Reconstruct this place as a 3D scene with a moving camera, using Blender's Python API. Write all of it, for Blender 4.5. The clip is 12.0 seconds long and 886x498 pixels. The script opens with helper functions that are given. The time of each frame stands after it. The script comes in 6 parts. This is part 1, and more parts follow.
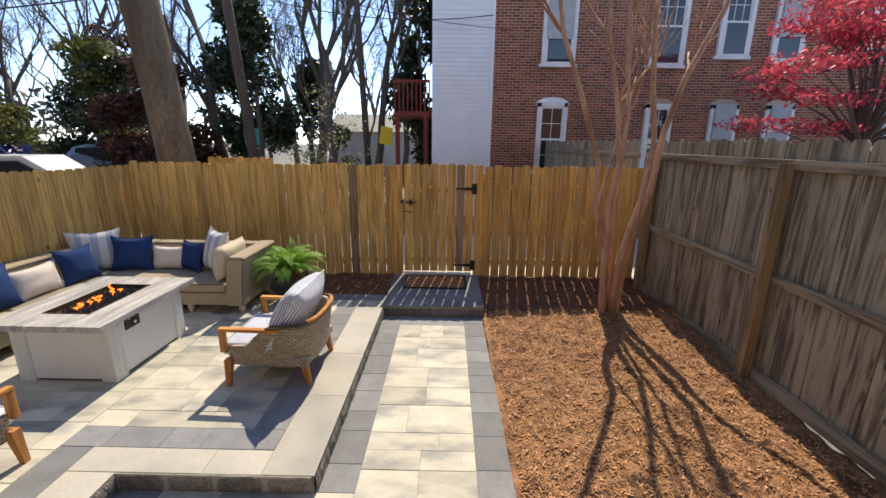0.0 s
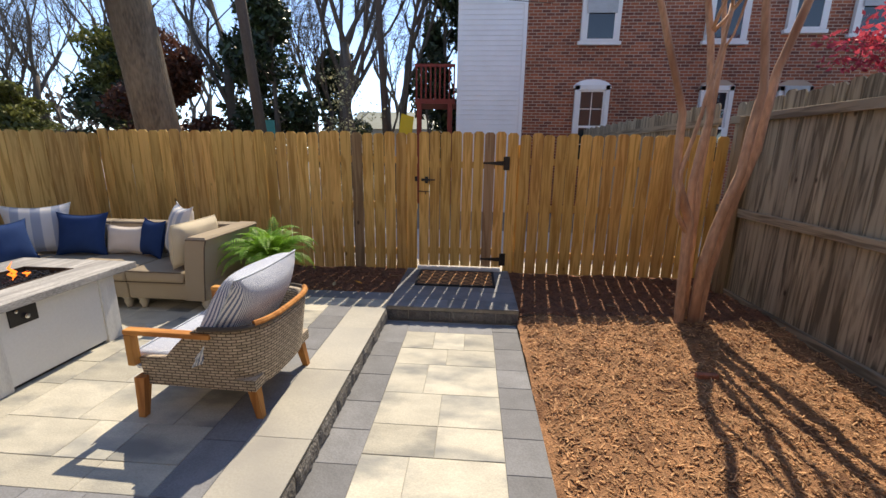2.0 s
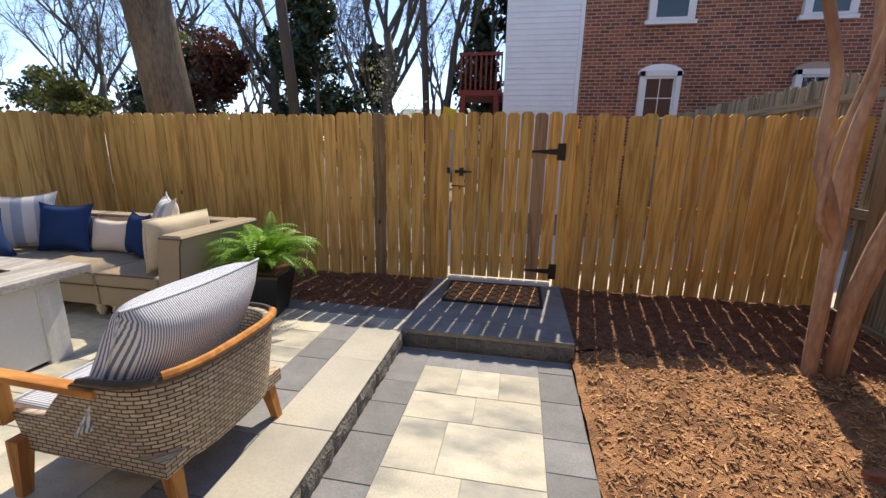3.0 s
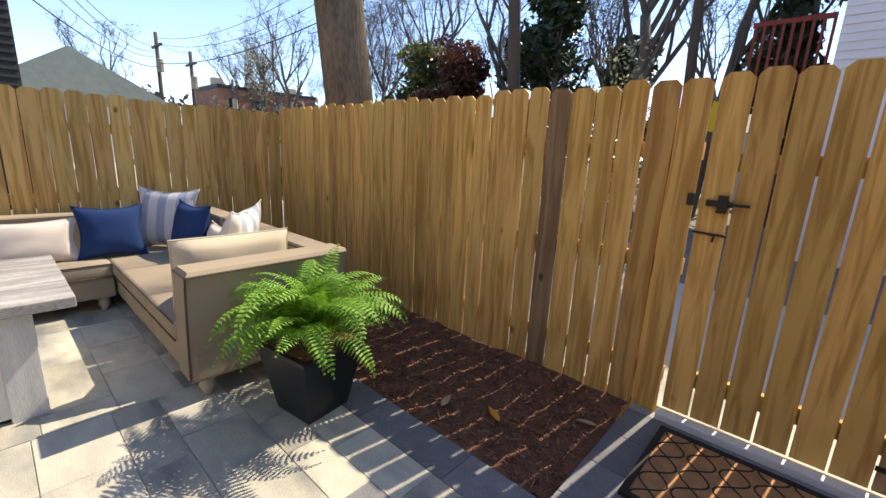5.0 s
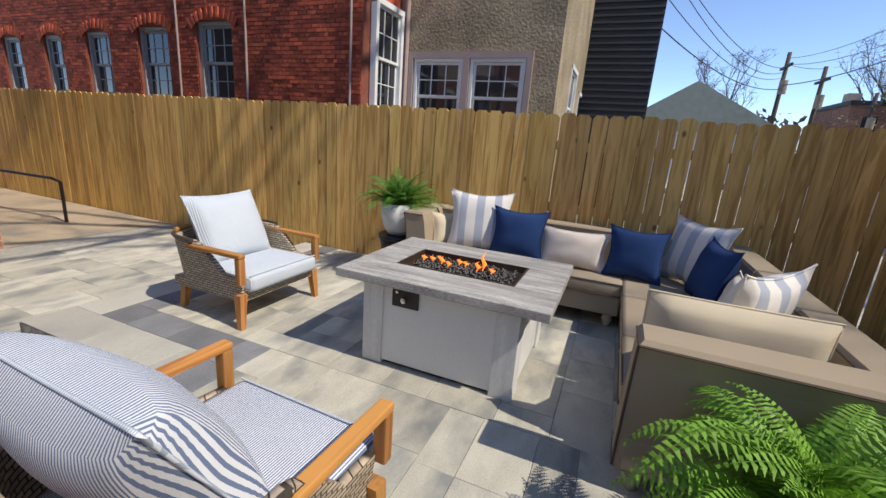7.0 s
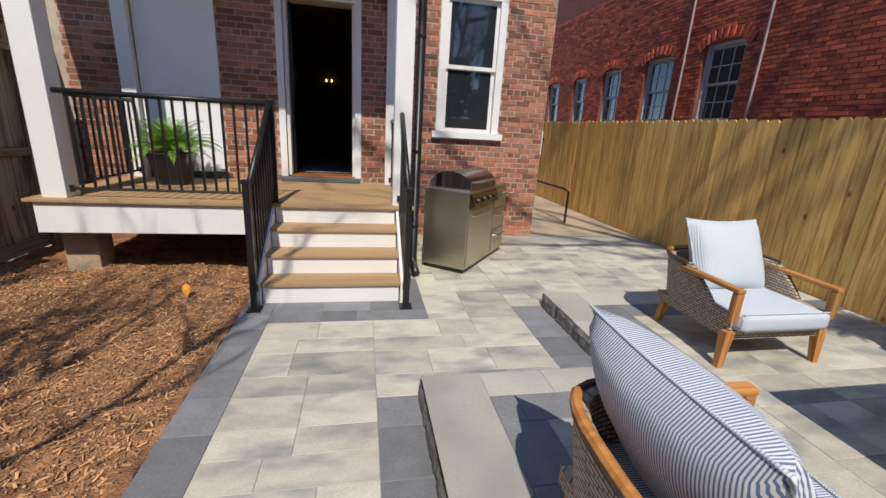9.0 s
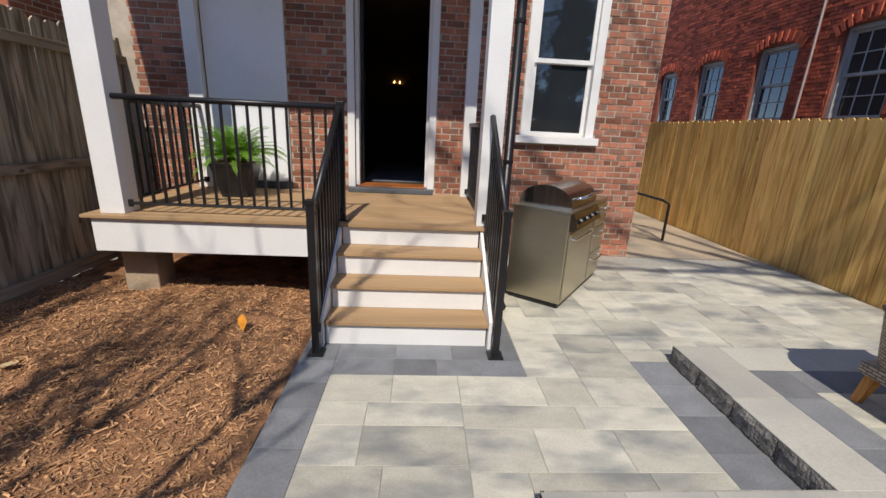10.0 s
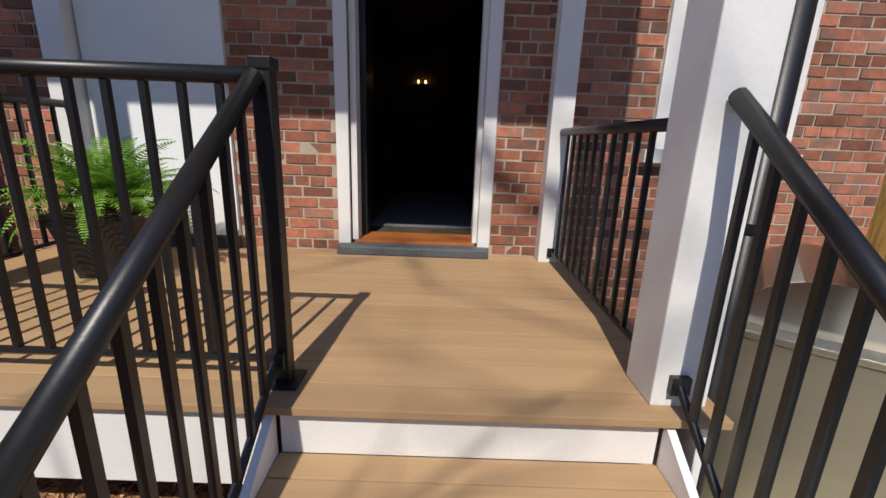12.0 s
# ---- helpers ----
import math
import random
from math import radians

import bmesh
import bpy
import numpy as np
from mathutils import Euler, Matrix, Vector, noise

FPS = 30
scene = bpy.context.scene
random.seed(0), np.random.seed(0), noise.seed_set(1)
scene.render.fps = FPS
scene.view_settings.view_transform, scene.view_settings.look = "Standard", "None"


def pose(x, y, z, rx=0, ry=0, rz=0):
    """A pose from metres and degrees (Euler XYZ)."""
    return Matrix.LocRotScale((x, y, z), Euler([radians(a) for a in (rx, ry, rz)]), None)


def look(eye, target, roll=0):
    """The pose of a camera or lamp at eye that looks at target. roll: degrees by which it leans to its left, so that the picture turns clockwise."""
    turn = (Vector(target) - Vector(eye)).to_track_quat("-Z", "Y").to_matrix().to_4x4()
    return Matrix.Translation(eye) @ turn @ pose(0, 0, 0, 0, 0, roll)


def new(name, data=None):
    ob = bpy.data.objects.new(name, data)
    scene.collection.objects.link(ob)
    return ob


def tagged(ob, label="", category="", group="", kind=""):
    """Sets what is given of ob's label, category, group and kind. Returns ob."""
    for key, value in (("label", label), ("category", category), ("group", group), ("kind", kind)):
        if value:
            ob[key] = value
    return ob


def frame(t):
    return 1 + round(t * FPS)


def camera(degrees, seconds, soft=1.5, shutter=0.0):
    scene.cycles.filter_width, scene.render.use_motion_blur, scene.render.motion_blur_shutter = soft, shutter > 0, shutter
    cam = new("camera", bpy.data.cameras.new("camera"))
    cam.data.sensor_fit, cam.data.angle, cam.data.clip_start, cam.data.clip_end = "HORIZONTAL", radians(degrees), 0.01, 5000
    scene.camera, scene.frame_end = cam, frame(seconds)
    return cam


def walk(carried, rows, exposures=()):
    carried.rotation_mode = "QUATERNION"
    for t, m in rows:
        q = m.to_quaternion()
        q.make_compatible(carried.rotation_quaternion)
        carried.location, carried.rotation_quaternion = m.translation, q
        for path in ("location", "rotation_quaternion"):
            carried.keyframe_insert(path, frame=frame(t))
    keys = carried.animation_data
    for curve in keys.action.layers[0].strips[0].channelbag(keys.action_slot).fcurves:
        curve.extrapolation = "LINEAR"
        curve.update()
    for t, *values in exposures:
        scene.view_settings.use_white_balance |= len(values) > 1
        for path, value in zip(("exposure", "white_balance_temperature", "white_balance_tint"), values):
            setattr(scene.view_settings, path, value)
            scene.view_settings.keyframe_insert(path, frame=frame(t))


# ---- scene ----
cam = camera(93.9, 12.0)
METRES, EYE, TILT, LEAN, TURN = 9.1, 2.22, 0.0, 0.0, 0.6
ROWS = [
    (0.0, 0.002, 0.0200, 0.006, 0.2, -14.35, -0.7),
    (0.5, 0.0, 0.0520, -0.004, 0.25, -13.9, -0.74),
    (1.0, 0.0026, 0.0845, -0.025, 0.62, -13.49, -0.78),
    (1.5, 0.0032, 0.118, -0.0423, 1.69, -13.44, -0.79),
    (2.0, 0.0037, 0.153, -0.0545, 3.62, -13.44, -0.83),
    (2.5, 0.0059, 0.200, -0.0684, 6.42, -13.44, -0.96),
    (4.5, 0.0022, 0.4439, -0.0748, 29.96, -13.24, -1.94),
    (5.0, -0.0209, 0.4874, -0.0758, 42.1, -13.22, -2.59),
    (5.5, -0.0464, 0.5175, -0.0745, 57.3, -13.36, -3.25),
    (6.0, -0.0675, 0.5365, -0.0734, 74.9, -13.7, -3.81),
    (6.5, -0.0814, 0.5372, -0.0727, 93.66, -14.22, -4.15),
    (7.0, -0.0877, 0.5341, -0.0721, 112.53, -14.79, -4.24),
    (7.5, -0.0866, 0.5319, -0.0724, 130.47, -15.28, -4.18),
    (9.5, -0.0362, 0.4714, -0.072, 174.83, -16.35, -3.0),
    (10.0, -0.0286, 0.4184, -0.0708, 176.73, -16.41, -2.71),
    (10.5, -0.0252, 0.356, -0.0732, 177.47, -16.34, -2.45),
    (11.0, -0.0219, 0.285, -0.0754, 178.01, -16.06, -2.18),
    (11.5, -0.0144, 0.2151, -0.0733, 178.69, -15.67, -2.01),
    (12.0, -0.0118, 0.1538, -0.0751, 179.67, -14.7, -2.01),
]
walk(cam, [(t, pose(0, 0, EYE, TILT, LEAN, TURN) @ pose(METRES * x, METRES * y, METRES * z, 90 + pitch, roll, yaw)) for t, x, y, z, yaw, pitch, roll in ROWS],
     [(0, 1.22, 7800, 10), (2.5, 1.22, 7800, 10), (4.5, 1.52, 7800, 10), (5.5, 1.32, 7600, 10), (6.5, 0.92, 7000, 10), (7.5, 0.72, 6900, 10), (9.5, 0.72, 6800, 10), (12, 0.72, 6700, 10)])

# ---------------------------------------------------------------- light
SUN_DIR = Vector((0.11, 0.82, 1.0)).normalized()
world = bpy.data.worlds.new("sky")
scene.world = world
world.use_nodes = True
_wn = world.node_tree
_sky = _wn.nodes.new("ShaderNodeTexSky")
_sky.sky_type = "NISHITA"
_sky.sun_disc = False
_sky.sun_elevation = math.asin(SUN_DIR.z)
_sky.sun_rotation = math.atan2(SUN_DIR.x, SUN_DIR.y)
_sky.air_density, _sky.dust_density, _sky.ozone_density = 0.5, 0.0, 2.5
_bg = _wn.nodes["Background"]
_bg.inputs["Strength"].default_value = 0.18
_wn.links.new(_sky.outputs[0], _bg.inputs["Color"])
sun = new("sun", bpy.data.lights.new("sun", "SUN"))
sun.data.energy, sun.data.angle, sun.data.color = 2.55, radians(0.55), (1.0, 0.94, 0.85)
sun.matrix_world = look(SUN_DIR * 40, (0, 0, 0))


# ---------------------------------------------------------------- materials
def make(name, color, rough=0.7, vary=0.25, scale=6.0, fine=60.0, bump=0.15, metal=0.0, stretch=(1, 1, 1), rand=0.0, island=False, alt=None, altscale=1.5, bumpdist=0.01, spec=0.5):
    """A surface with variation at two scales, relief, and a difference from piece to piece."""
    m = bpy.data.materials.new(name)
    m.use_nodes = True
    n, l = m.node_tree.nodes, m.node_tree.links
    b = n["Principled BSDF"]
    b.inputs["Roughness"].default_value, b.inputs["Metallic"].default_value = rough, metal
    b.inputs["Specular IOR Level"].default_value = spec
    tc = n.new("ShaderNodeTexCoord")
    mp = n.new("ShaderNodeMapping")
    mp.inputs["Scale"].default_value = stretch
    l.new(tc.outputs["Object"], mp.inputs["Vector"])
    vec = mp.outputs[0]
    rnd = None
    if rand:
        rnd = n.new("ShaderNodeNewGeometry").outputs["Random Per Island"] if island else n.new("ShaderNodeObjectInfo").outputs["Random"]
        add = n.new("ShaderNodeVectorMath")
        sc = n.new("ShaderNodeMath")
        sc.operation = "MULTIPLY"
        sc.inputs[1].default_value = 37.0
        l.new(rnd, sc.inputs[0])
        l.new(vec, add.inputs[0])
        l.new(sc.outputs[0], add.inputs[1])
        vec = add.outputs[0]
    t1, t2 = n.new("ShaderNodeTexNoise"), n.new("ShaderNodeTexNoise")
    for t, s, d in ((t1, scale, 4), (t2, fine, 3)):
        t.inputs["Scale"].default_value, t.inputs["Detail"].default_value = s, d
        l.new(vec, t.inputs["Vector"])
    mix = n.new("ShaderNodeMix")
    mix.data_type = "RGBA"
    lo = [c * (1 - vary) for c in color]
    hi = [min(1, c * (1 + vary * 0.8)) for c in color]
    mix.inputs["A"].default_value, mix.inputs["B"].default_value = (*lo, 1), (*hi, 1)
    av = n.new("ShaderNodeMath")
    av.operation = "MULTIPLY_ADD"
    av.inputs[1].default_value = 0.5
    ml = n.new("ShaderNodeMath")
    ml.operation = "MULTIPLY"
    ml.inputs[1].default_value = 0.5
    l.new(t2.outputs[0], ml.inputs[0])
    l.new(t1.outputs[0], av.inputs[0])
    l.new(ml.outputs[0], av.inputs[2])
    rg = n.new("ShaderNodeMapRange")
    rg.inputs["From Min"].default_value, rg.inputs["From Max"].default_value = 0.34, 0.66
    l.new(av.outputs[0], rg.inputs["Value"])
    l.new(rg.outputs[0], mix.inputs["Factor"])
    out = mix.outputs["Result"]
    if alt:
        t3 = n.new("ShaderNodeTexNoise")
        t3.inputs["Scale"].default_value, t3.inputs["Detail"].default_value = altscale, 5
        l.new(vec, t3.inputs["Vector"])
        r3 = n.new("ShaderNodeMapRange")
        r3.inputs["From Min"].default_value, r3.inputs["From Max"].default_value = 0.48, 0.68
        l.new(t3.outputs[0], r3.inputs["Value"])
        m3 = n.new("ShaderNodeMix")
        m3.data_type = "RGBA"
        m3.inputs["B"].default_value = (*alt, 1)
        l.new(r3.outputs[0], m3.inputs["Factor"])
        l.new(out, m3.inputs["A"])
        out = m3.outputs["Result"]
    if rand:
        hs = n.new("ShaderNodeHueSaturation")
        r4 = n.new("ShaderNodeMapRange")
        r4.inputs["To Min"].default_value, r4.inputs["To Max"].default_value = 1 - rand, 1 + rand
        l.new(rnd, r4.inputs["Value"])
        l.new(r4.outputs[0], hs.inputs["Value"])
        l.new(out, hs.inputs["Color"])
        out = hs.outputs[0]
    l.new(out, b.inputs["Base Color"])
    if bump:
        bp = n.new("ShaderNodeBump")
        bp.inputs["Strength"].default_value, bp.inputs["Distance"].default_value = bump, bumpdist
        l.new(av.outputs[0], bp.inputs["Height"])
        l.new(bp.outputs[0], b.inputs["Normal"])
    return m


def wood_fence(name, light, dark, grain, stretch_axis=2, knots=True, hue=0.009, spread=0.17):
    """Sawn boards: long grain figure along one axis, knots, and boards that differ."""
    m = bpy.data.materials.new(name)
    m.use_nodes = True
    n, l = m.node_tree.nodes, m.node_tree.links
    b = n["Principled BSDF"]
    b.inputs["Roughness"].default_value = 0.75
    b.inputs["Specular IOR Level"].default_value = 0.25
    tc, oi = n.new("ShaderNodeTexCoord"), n.new("ShaderNodeObjectInfo")
    sc = n.new("ShaderNodeMath")
    sc.operation = "MULTIPLY"
    sc.inputs[1].default_value = 53.0
    l.new(oi.outputs["Random"], sc.inputs[0])
    ad = n.new("ShaderNodeVectorMath")
    l.new(tc.outputs["Object"], ad.inputs[0])
    l.new(sc.outputs[0], ad.inputs[1])
    mp = n.new("ShaderNodeMapping")
    s = [1.0, 1.0, 1.0]
    s[stretch_axis] = 0.07
    mp.inputs["Scale"].default_value = s
    l.new(ad.outputs[0], mp.inputs["Vector"])
    w = n.new("ShaderNodeTexNoise")
    w.inputs["Scale"].default_value, w.inputs["Detail"].default_value, w.inputs["Distortion"].default_value = grain, 5, 1.2
    l.new(mp.outputs[0], w.inputs["Vector"])
    rp = n.new("ShaderNodeValToRGB")
    rp.color_ramp.elements[0].position, rp.color_ramp.elements[0].color = 0.38, (*dark, 1)
    rp.color_ramp.elements[1].position, rp.color_ramp.elements[1].color = 0.56, (*light, 1)
    l.new(w.outputs[0], rp.inputs[0])
    out = rp.outputs[0]
    big = n.new("ShaderNodeTexNoise")
    big.inputs["Scale"].default_value = 1.6
    l.new(ad.outputs[0], big.inputs["Vector"])
    if knots:
        v = n.new("ShaderNodeTexVoronoi")
        v.inputs["Scale"].default_value = 3.2
        mk = n.new("ShaderNodeMapping")
        k = [1.0, 1.0, 1.0]
        k[stretch_axis] = 0.6
        mk.inputs["Scale"].default_value = k
        l.new(ad.outputs[0], mk.inputs["Vector"])
        l.new(mk.outputs[0], v.inputs["Vector"])
        kr = n.new("ShaderNodeMapRange")
        kr.inputs["From Min"].default_value, kr.inputs["From Max"].default_value = 0.035, 0.075
        kr.inputs["To Min"].default_value, kr.inputs["To Max"].default_value = 0.85, 0.0
        l.new(v.outputs["Distance"], kr.inputs["Value"])
        km = n.new("ShaderNodeMix")
        km.data_type = "RGBA"
        km.inputs["B"].default_value = (dark[0] * 0.3, dark[1] * 0.25, dark[2] * 0.25, 1)
        l.new(kr.outputs[0], km.inputs["Factor"])
        l.new(out, km.inputs["A"])
        out = km.outputs["Result"]
    hs = n.new("ShaderNodeHueSaturation")
    r4 = n.new("ShaderNodeMapRange")
    r4.inputs["To Min"].default_value, r4.inputs["To Max"].default_value = 0.95 - spread, 0.95 + spread
    mm = n.new("ShaderNodeMath")
    mm.inputs[1].default_value = -0.25
    ms = n.new("ShaderNodeMath")
    ms.operation = "MULTIPLY_ADD"
    ms.inputs[1].default_value = 0.5
    l.new(big.outputs[0], ms.inputs[0])
    l.new(oi.outputs["Random"], mm.inputs[0])
    l.new(mm.outputs[0], ms.inputs[2])
    l.new(ms.outputs[0], r4.inputs["Value"])
    l.new(r4.outputs[0], hs.inputs["Value"])
    hu = n.new("ShaderNodeMath")
    hu.operation = "FRACT"
    l.new(sc.outputs[0], hu.inputs[0])
    hr = n.new("ShaderNodeMapRange")
    hr.inputs["To Min"].default_value, hr.inputs["To Max"].default_value = 0.5 - 0.6 * hue, 0.5 + 0.4 * hue
    l.new(hu.outputs[0], hr.inputs["Value"])
    l.new(hr.outputs[0], hs.inputs["Hue"])
    l.new(out, hs.inputs["Color"])
    l.new(hs.outputs[0], b.inputs["Base Color"])
    bp = n.new("ShaderNodeBump")
    bp.inputs["Strength"].default_value, bp.inputs["Distance"].default_value = 0.25, 0.004
    l.new(w.outputs[0], bp.inputs["Height"])
    l.new(bp.outputs[0], b.inputs["Normal"])
    return m


def stripes(name, bands, period, base, axis=0, rough=0.9, bump=True):
    """Woven cloth with stripes along one axis; bands: (start, end, colour) as shares of the period."""
    m = make(name, base, rough, 0.06, 8, 300, 0.2 if bump else 0, spec=0.15)
    n, l = m.node_tree.nodes, m.node_tree.links
    b = n["Principled BSDF"]
    src = b.inputs["Base Color"].links[0].from_socket
    tc = n.new("ShaderNodeTexCoord")
    sp = n.new("ShaderNodeSeparateXYZ")
    l.new(tc.outputs["Object"], sp.inputs[0])
    dv = n.new("ShaderNodeMath")
    dv.operation = "MULTIPLY_ADD"
    dv.inputs[1].default_value, dv.inputs[2].default_value = 1 / period, 0.5
    l.new(sp.outputs[axis], dv.inputs[0])
    fr = n.new("ShaderNodeMath")
    fr.operation = "FRACT"
    l.new(dv.outputs[0], fr.inputs[0])
    for a, c, col in bands:
        g, h, f = n.new("ShaderNodeMath"), n.new("ShaderNodeMath"), n.new("ShaderNodeMath")
        g.operation, h.operation, f.operation = "GREATER_THAN", "LESS_THAN", "MULTIPLY"
        g.inputs[1].default_value, h.inputs[1].default_value = a, c
        l.new(fr.outputs[0], g.inputs[0])
        l.new(fr.outputs[0], h.inputs[0])
        l.new(g.outputs[0], f.inputs[0])
        l.new(h.outputs[0], f.inputs[1])
        mx = n.new("ShaderNodeMix")
        mx.data_type = "RGBA"
        mx.inputs["B"].default_value = (*col, 1)
        l.new(f.outputs[0], mx.inputs["Factor"])
        l.new(src, mx.inputs["A"])
        src = mx.outputs["Result"]
    l.new(src, b.inputs["Base Color"])
    return m


def weave(name):
    """Wicker: flat strands woven over and under, on the mesh's own lengths."""
    m = bpy.data.materials.new(name)
    m.use_nodes = True
    n, l = m.node_tree.nodes, m.node_tree.links
    b = n["Principled BSDF"]
    b.inputs["Roughness"].default_value = 0.6
    uv = n.new("ShaderNodeUVMap")
    br = n.new("ShaderNodeTexBrick")
    br.inputs["Color1"].default_value, br.inputs["Color2"].default_value, br.inputs["Mortar"].default_value = (0.52, 0.43, 0.32, 1), (0.36, 0.29, 0.21, 1), (0.06, 0.045, 0.032, 1)
    br.inputs["Scale"].default_value, br.inputs["Brick Width"].default_value, br.inputs["Row Height"].default_value = 1.0, 0.052, 0.019
    br.inputs["Mortar Size"].default_value, br.inputs["Mortar Smooth"].default_value = 0.0034, 0.5
    l.new(uv.outputs[0], br.inputs["Vector"])
    nz = n.new("ShaderNodeTexNoise")
    nz.inputs["Scale"].default_value = 25
    hs = n.new("ShaderNodeHueSaturation")
    r4 = n.new("ShaderNodeMapRange")
    r4.inputs["To Min"].default_value, r4.inputs["To Max"].default_value = 0.65, 1.5
    l.new(nz.outputs[0], r4.inputs["Value"])
    l.new(r4.outputs[0], hs.inputs["Value"])
    l.new(br.outputs["Color"], hs.inputs["Color"])
    l.new(hs.outputs[0], b.inputs["Base Color"])
    bp = n.new("ShaderNodeBump")
    bp.inputs["Strength"].default_value, bp.inputs["Distance"].default_value = 1.0, 0.006
    bp.invert = True
    l.new(br.outputs["Fac"], bp.inputs["Height"])
    l.new(bp.outputs[0], b.inputs["Normal"])
    return m


def brickwork(name, c1, c2, mortar):
    """Far brickwork, too far off for single bricks."""
    m = bpy.data.materials.new(name)
    m.use_nodes = True
    n, l = m.node_tree.nodes, m.node_tree.links
    b = n["Principled BSDF"]
    b.inputs["Roughness"].default_value = 0.9
    uv = n.new("ShaderNodeUVMap")
    br = n.new("ShaderNodeTexBrick")
    br.inputs["Color1"].default_value, br.inputs["Color2"].default_value, br.inputs["Mortar"].default_value = (*c1, 1), (*c2, 1), (*mortar, 1)
    br.inputs["Scale"].default_value, br.inputs["Brick Width"].default_value, br.inputs["Row Height"].default_value = 1.0, 0.215, 0.075
    br.inputs["Mortar Size"].default_value, br.inputs["Mortar Smooth"].default_value = 0.0085, 0.2
    l.new(uv.outputs[0], br.inputs["Vector"])
    nz = n.new("ShaderNodeTexNoise")
    nz.inputs["Scale"].default_value, nz.inputs["Detail"].default_value = 0.9, 6
    hs = n.new("ShaderNodeHueSaturation")
    r4 = n.new("ShaderNodeMapRange")
    r4.inputs["To Min"].default_value, r4.inputs["To Max"].default_value = 0.6, 1.35
    tc = n.new("ShaderNodeTexCoord")
    l.new(tc.outputs["Object"], nz.inputs["Vector"])
    l.new(nz.outputs[0], r4.inputs["Value"])
    l.new(r4.outputs[0], hs.inputs["Value"])
    l.new(br.outputs["Color"], hs.inputs["Color"])
    l.new(hs.outputs[0], b.inputs["Base Color"])
    bp = n.new("ShaderNodeBump")
    bp.inputs["Strength"].default_value, bp.inputs["Distance"].default_value = 0.8, 0.01
    bp.invert = True
    l.new(br.outputs["Fac"], bp.inputs["Height"])
    l.new(bp.outputs[0], b.inputs["Normal"])
    return m


def leafy(name, color, rand=0.35, rough=0.55, through_light=0.35):
    m = make(name, color, rough, 0.2, 3, 40, 0, rand=rand, island=True)
    n, l = m.node_tree.nodes, m.node_tree.links
    b = n["Principled BSDF"]
    tr = n.new("ShaderNodeBsdfTranslucent")
    mx = n.new("ShaderNodeMixShader")
    mx.inputs[0].default_value = through_light
    l.new(b.inputs["Base Color"].links[0].from_socket, tr.inputs["Color"])
    l.new(b.outputs[0], mx.inputs[1])
    l.new(tr.outputs[0], mx.inputs[2])
    l.new(mx.outputs[0], n["Material Output"].inputs["Surface"])
    return m


def glowing(name, color, strength):
    m = bpy.data.materials.new(name)
    m.use_nodes = True
    b = m.node_tree.nodes["Principled BSDF"]
    b.inputs["Base Color"].default_value = (*color, 1)
    b.inputs["Emission Color"].default_value = (*color, 1)
    b.inputs["Emission Strength"].default_value = strength
    return m


def glassy(name, color=(0.02, 0.025, 0.03)):
    m = bpy.data.materials.new(name)
    m.use_nodes = True
    b = m.node_tree.nodes["Principled BSDF"]
    b.inputs["Base Color"].default_value = (*color, 1)
    b.inputs["Roughness"].default_value = 0.03
    b.inputs["Specular IOR Level"].default_value = 0.8
    return m


M_CREAM = make("cream_paver", (0.50, 0.475, 0.395), 0.85, 0.2, 5, 90, 0.3, rand=0.18, alt=(0.25, 0.255, 0.24), altscale=2.2, stretch=(1, 1.9, 1))
M_DARK = make("charcoal_paver", (0.195, 0.2, 0.21), 0.8, 0.22, 7, 90, 0.35, rand=0.2)
M_COPING = make("coping_stone", (0.46, 0.44, 0.38), 0.85, 0.14, 3, 70, 0.3, rand=0.12, alt=(0.34, 0.33, 0.3), altscale=1.5)
M_ROCKFACE = make("split_stone", (0.20, 0.19, 0.175), 0.95, 0.5, 14, 60, 1.0, bumpdist=0.03, rand=0.2)
M_SAND = make("joint_sand", (0.36, 0.345, 0.30), 0.95, 0.3, 20, 200, 0.2)
M_MULCH = make("brown_mulch", (0.36, 0.18, 0.085), 0.95, 0.6, 9, 90, 1.0, bumpdist=0.04, alt=(0.13, 0.055, 0.026), altscale=5)
# darker brown that also carries the new fence's shade in its colour
M_MULCHD = make("shaded_dark_mulch", (0.20, 0.09, 0.05), 0.95, 0.6, 12, 90, 1.0, bumpdist=0.04)
M_CHIP = make("wood_chips", (0.46, 0.255, 0.125), 0.9, 0.3, 10, 60, 0.2, rand=0.5, island=True)
# chips darkened likewise for the shade at the fence
M_CHIPD = make("shaded_dark_chips", (0.22, 0.105, 0.06), 0.9, 0.3, 10, 60, 0.2, rand=0.6, island=True)
M_SOIL = make("far_ground", (0.20, 0.19, 0.16), 0.95, 0.35, 0.4, 9, 0.3)
M_CONC = make("concrete", (0.44, 0.345, 0.24), 0.9, 0.2, 2, 50, 0.25, alt=(0.25, 0.22, 0.18))
M_ALLEY = make("pale_concrete", (0.52, 0.50, 0.45), 0.9, 0.15, 1.5, 40, 0.2)
M_FENCE = wood_fence("new_pine_fence", (0.80, 0.515, 0.175), (0.55, 0.31, 0.088), 19)
M_FENCEG = wood_fence("greyed_pine_board", (0.40, 0.27, 0.15), (0.26, 0.165, 0.09), 15)
M_OLD = wood_fence("weathered_fence", (0.43, 0.37, 0.265), (0.16, 0.135, 0.095), 16, hue=0.004)
M_OLDR = wood_fence("weathered_rail", (0.38, 0.32, 0.23), (0.18, 0.145, 0.10), 16, 1)
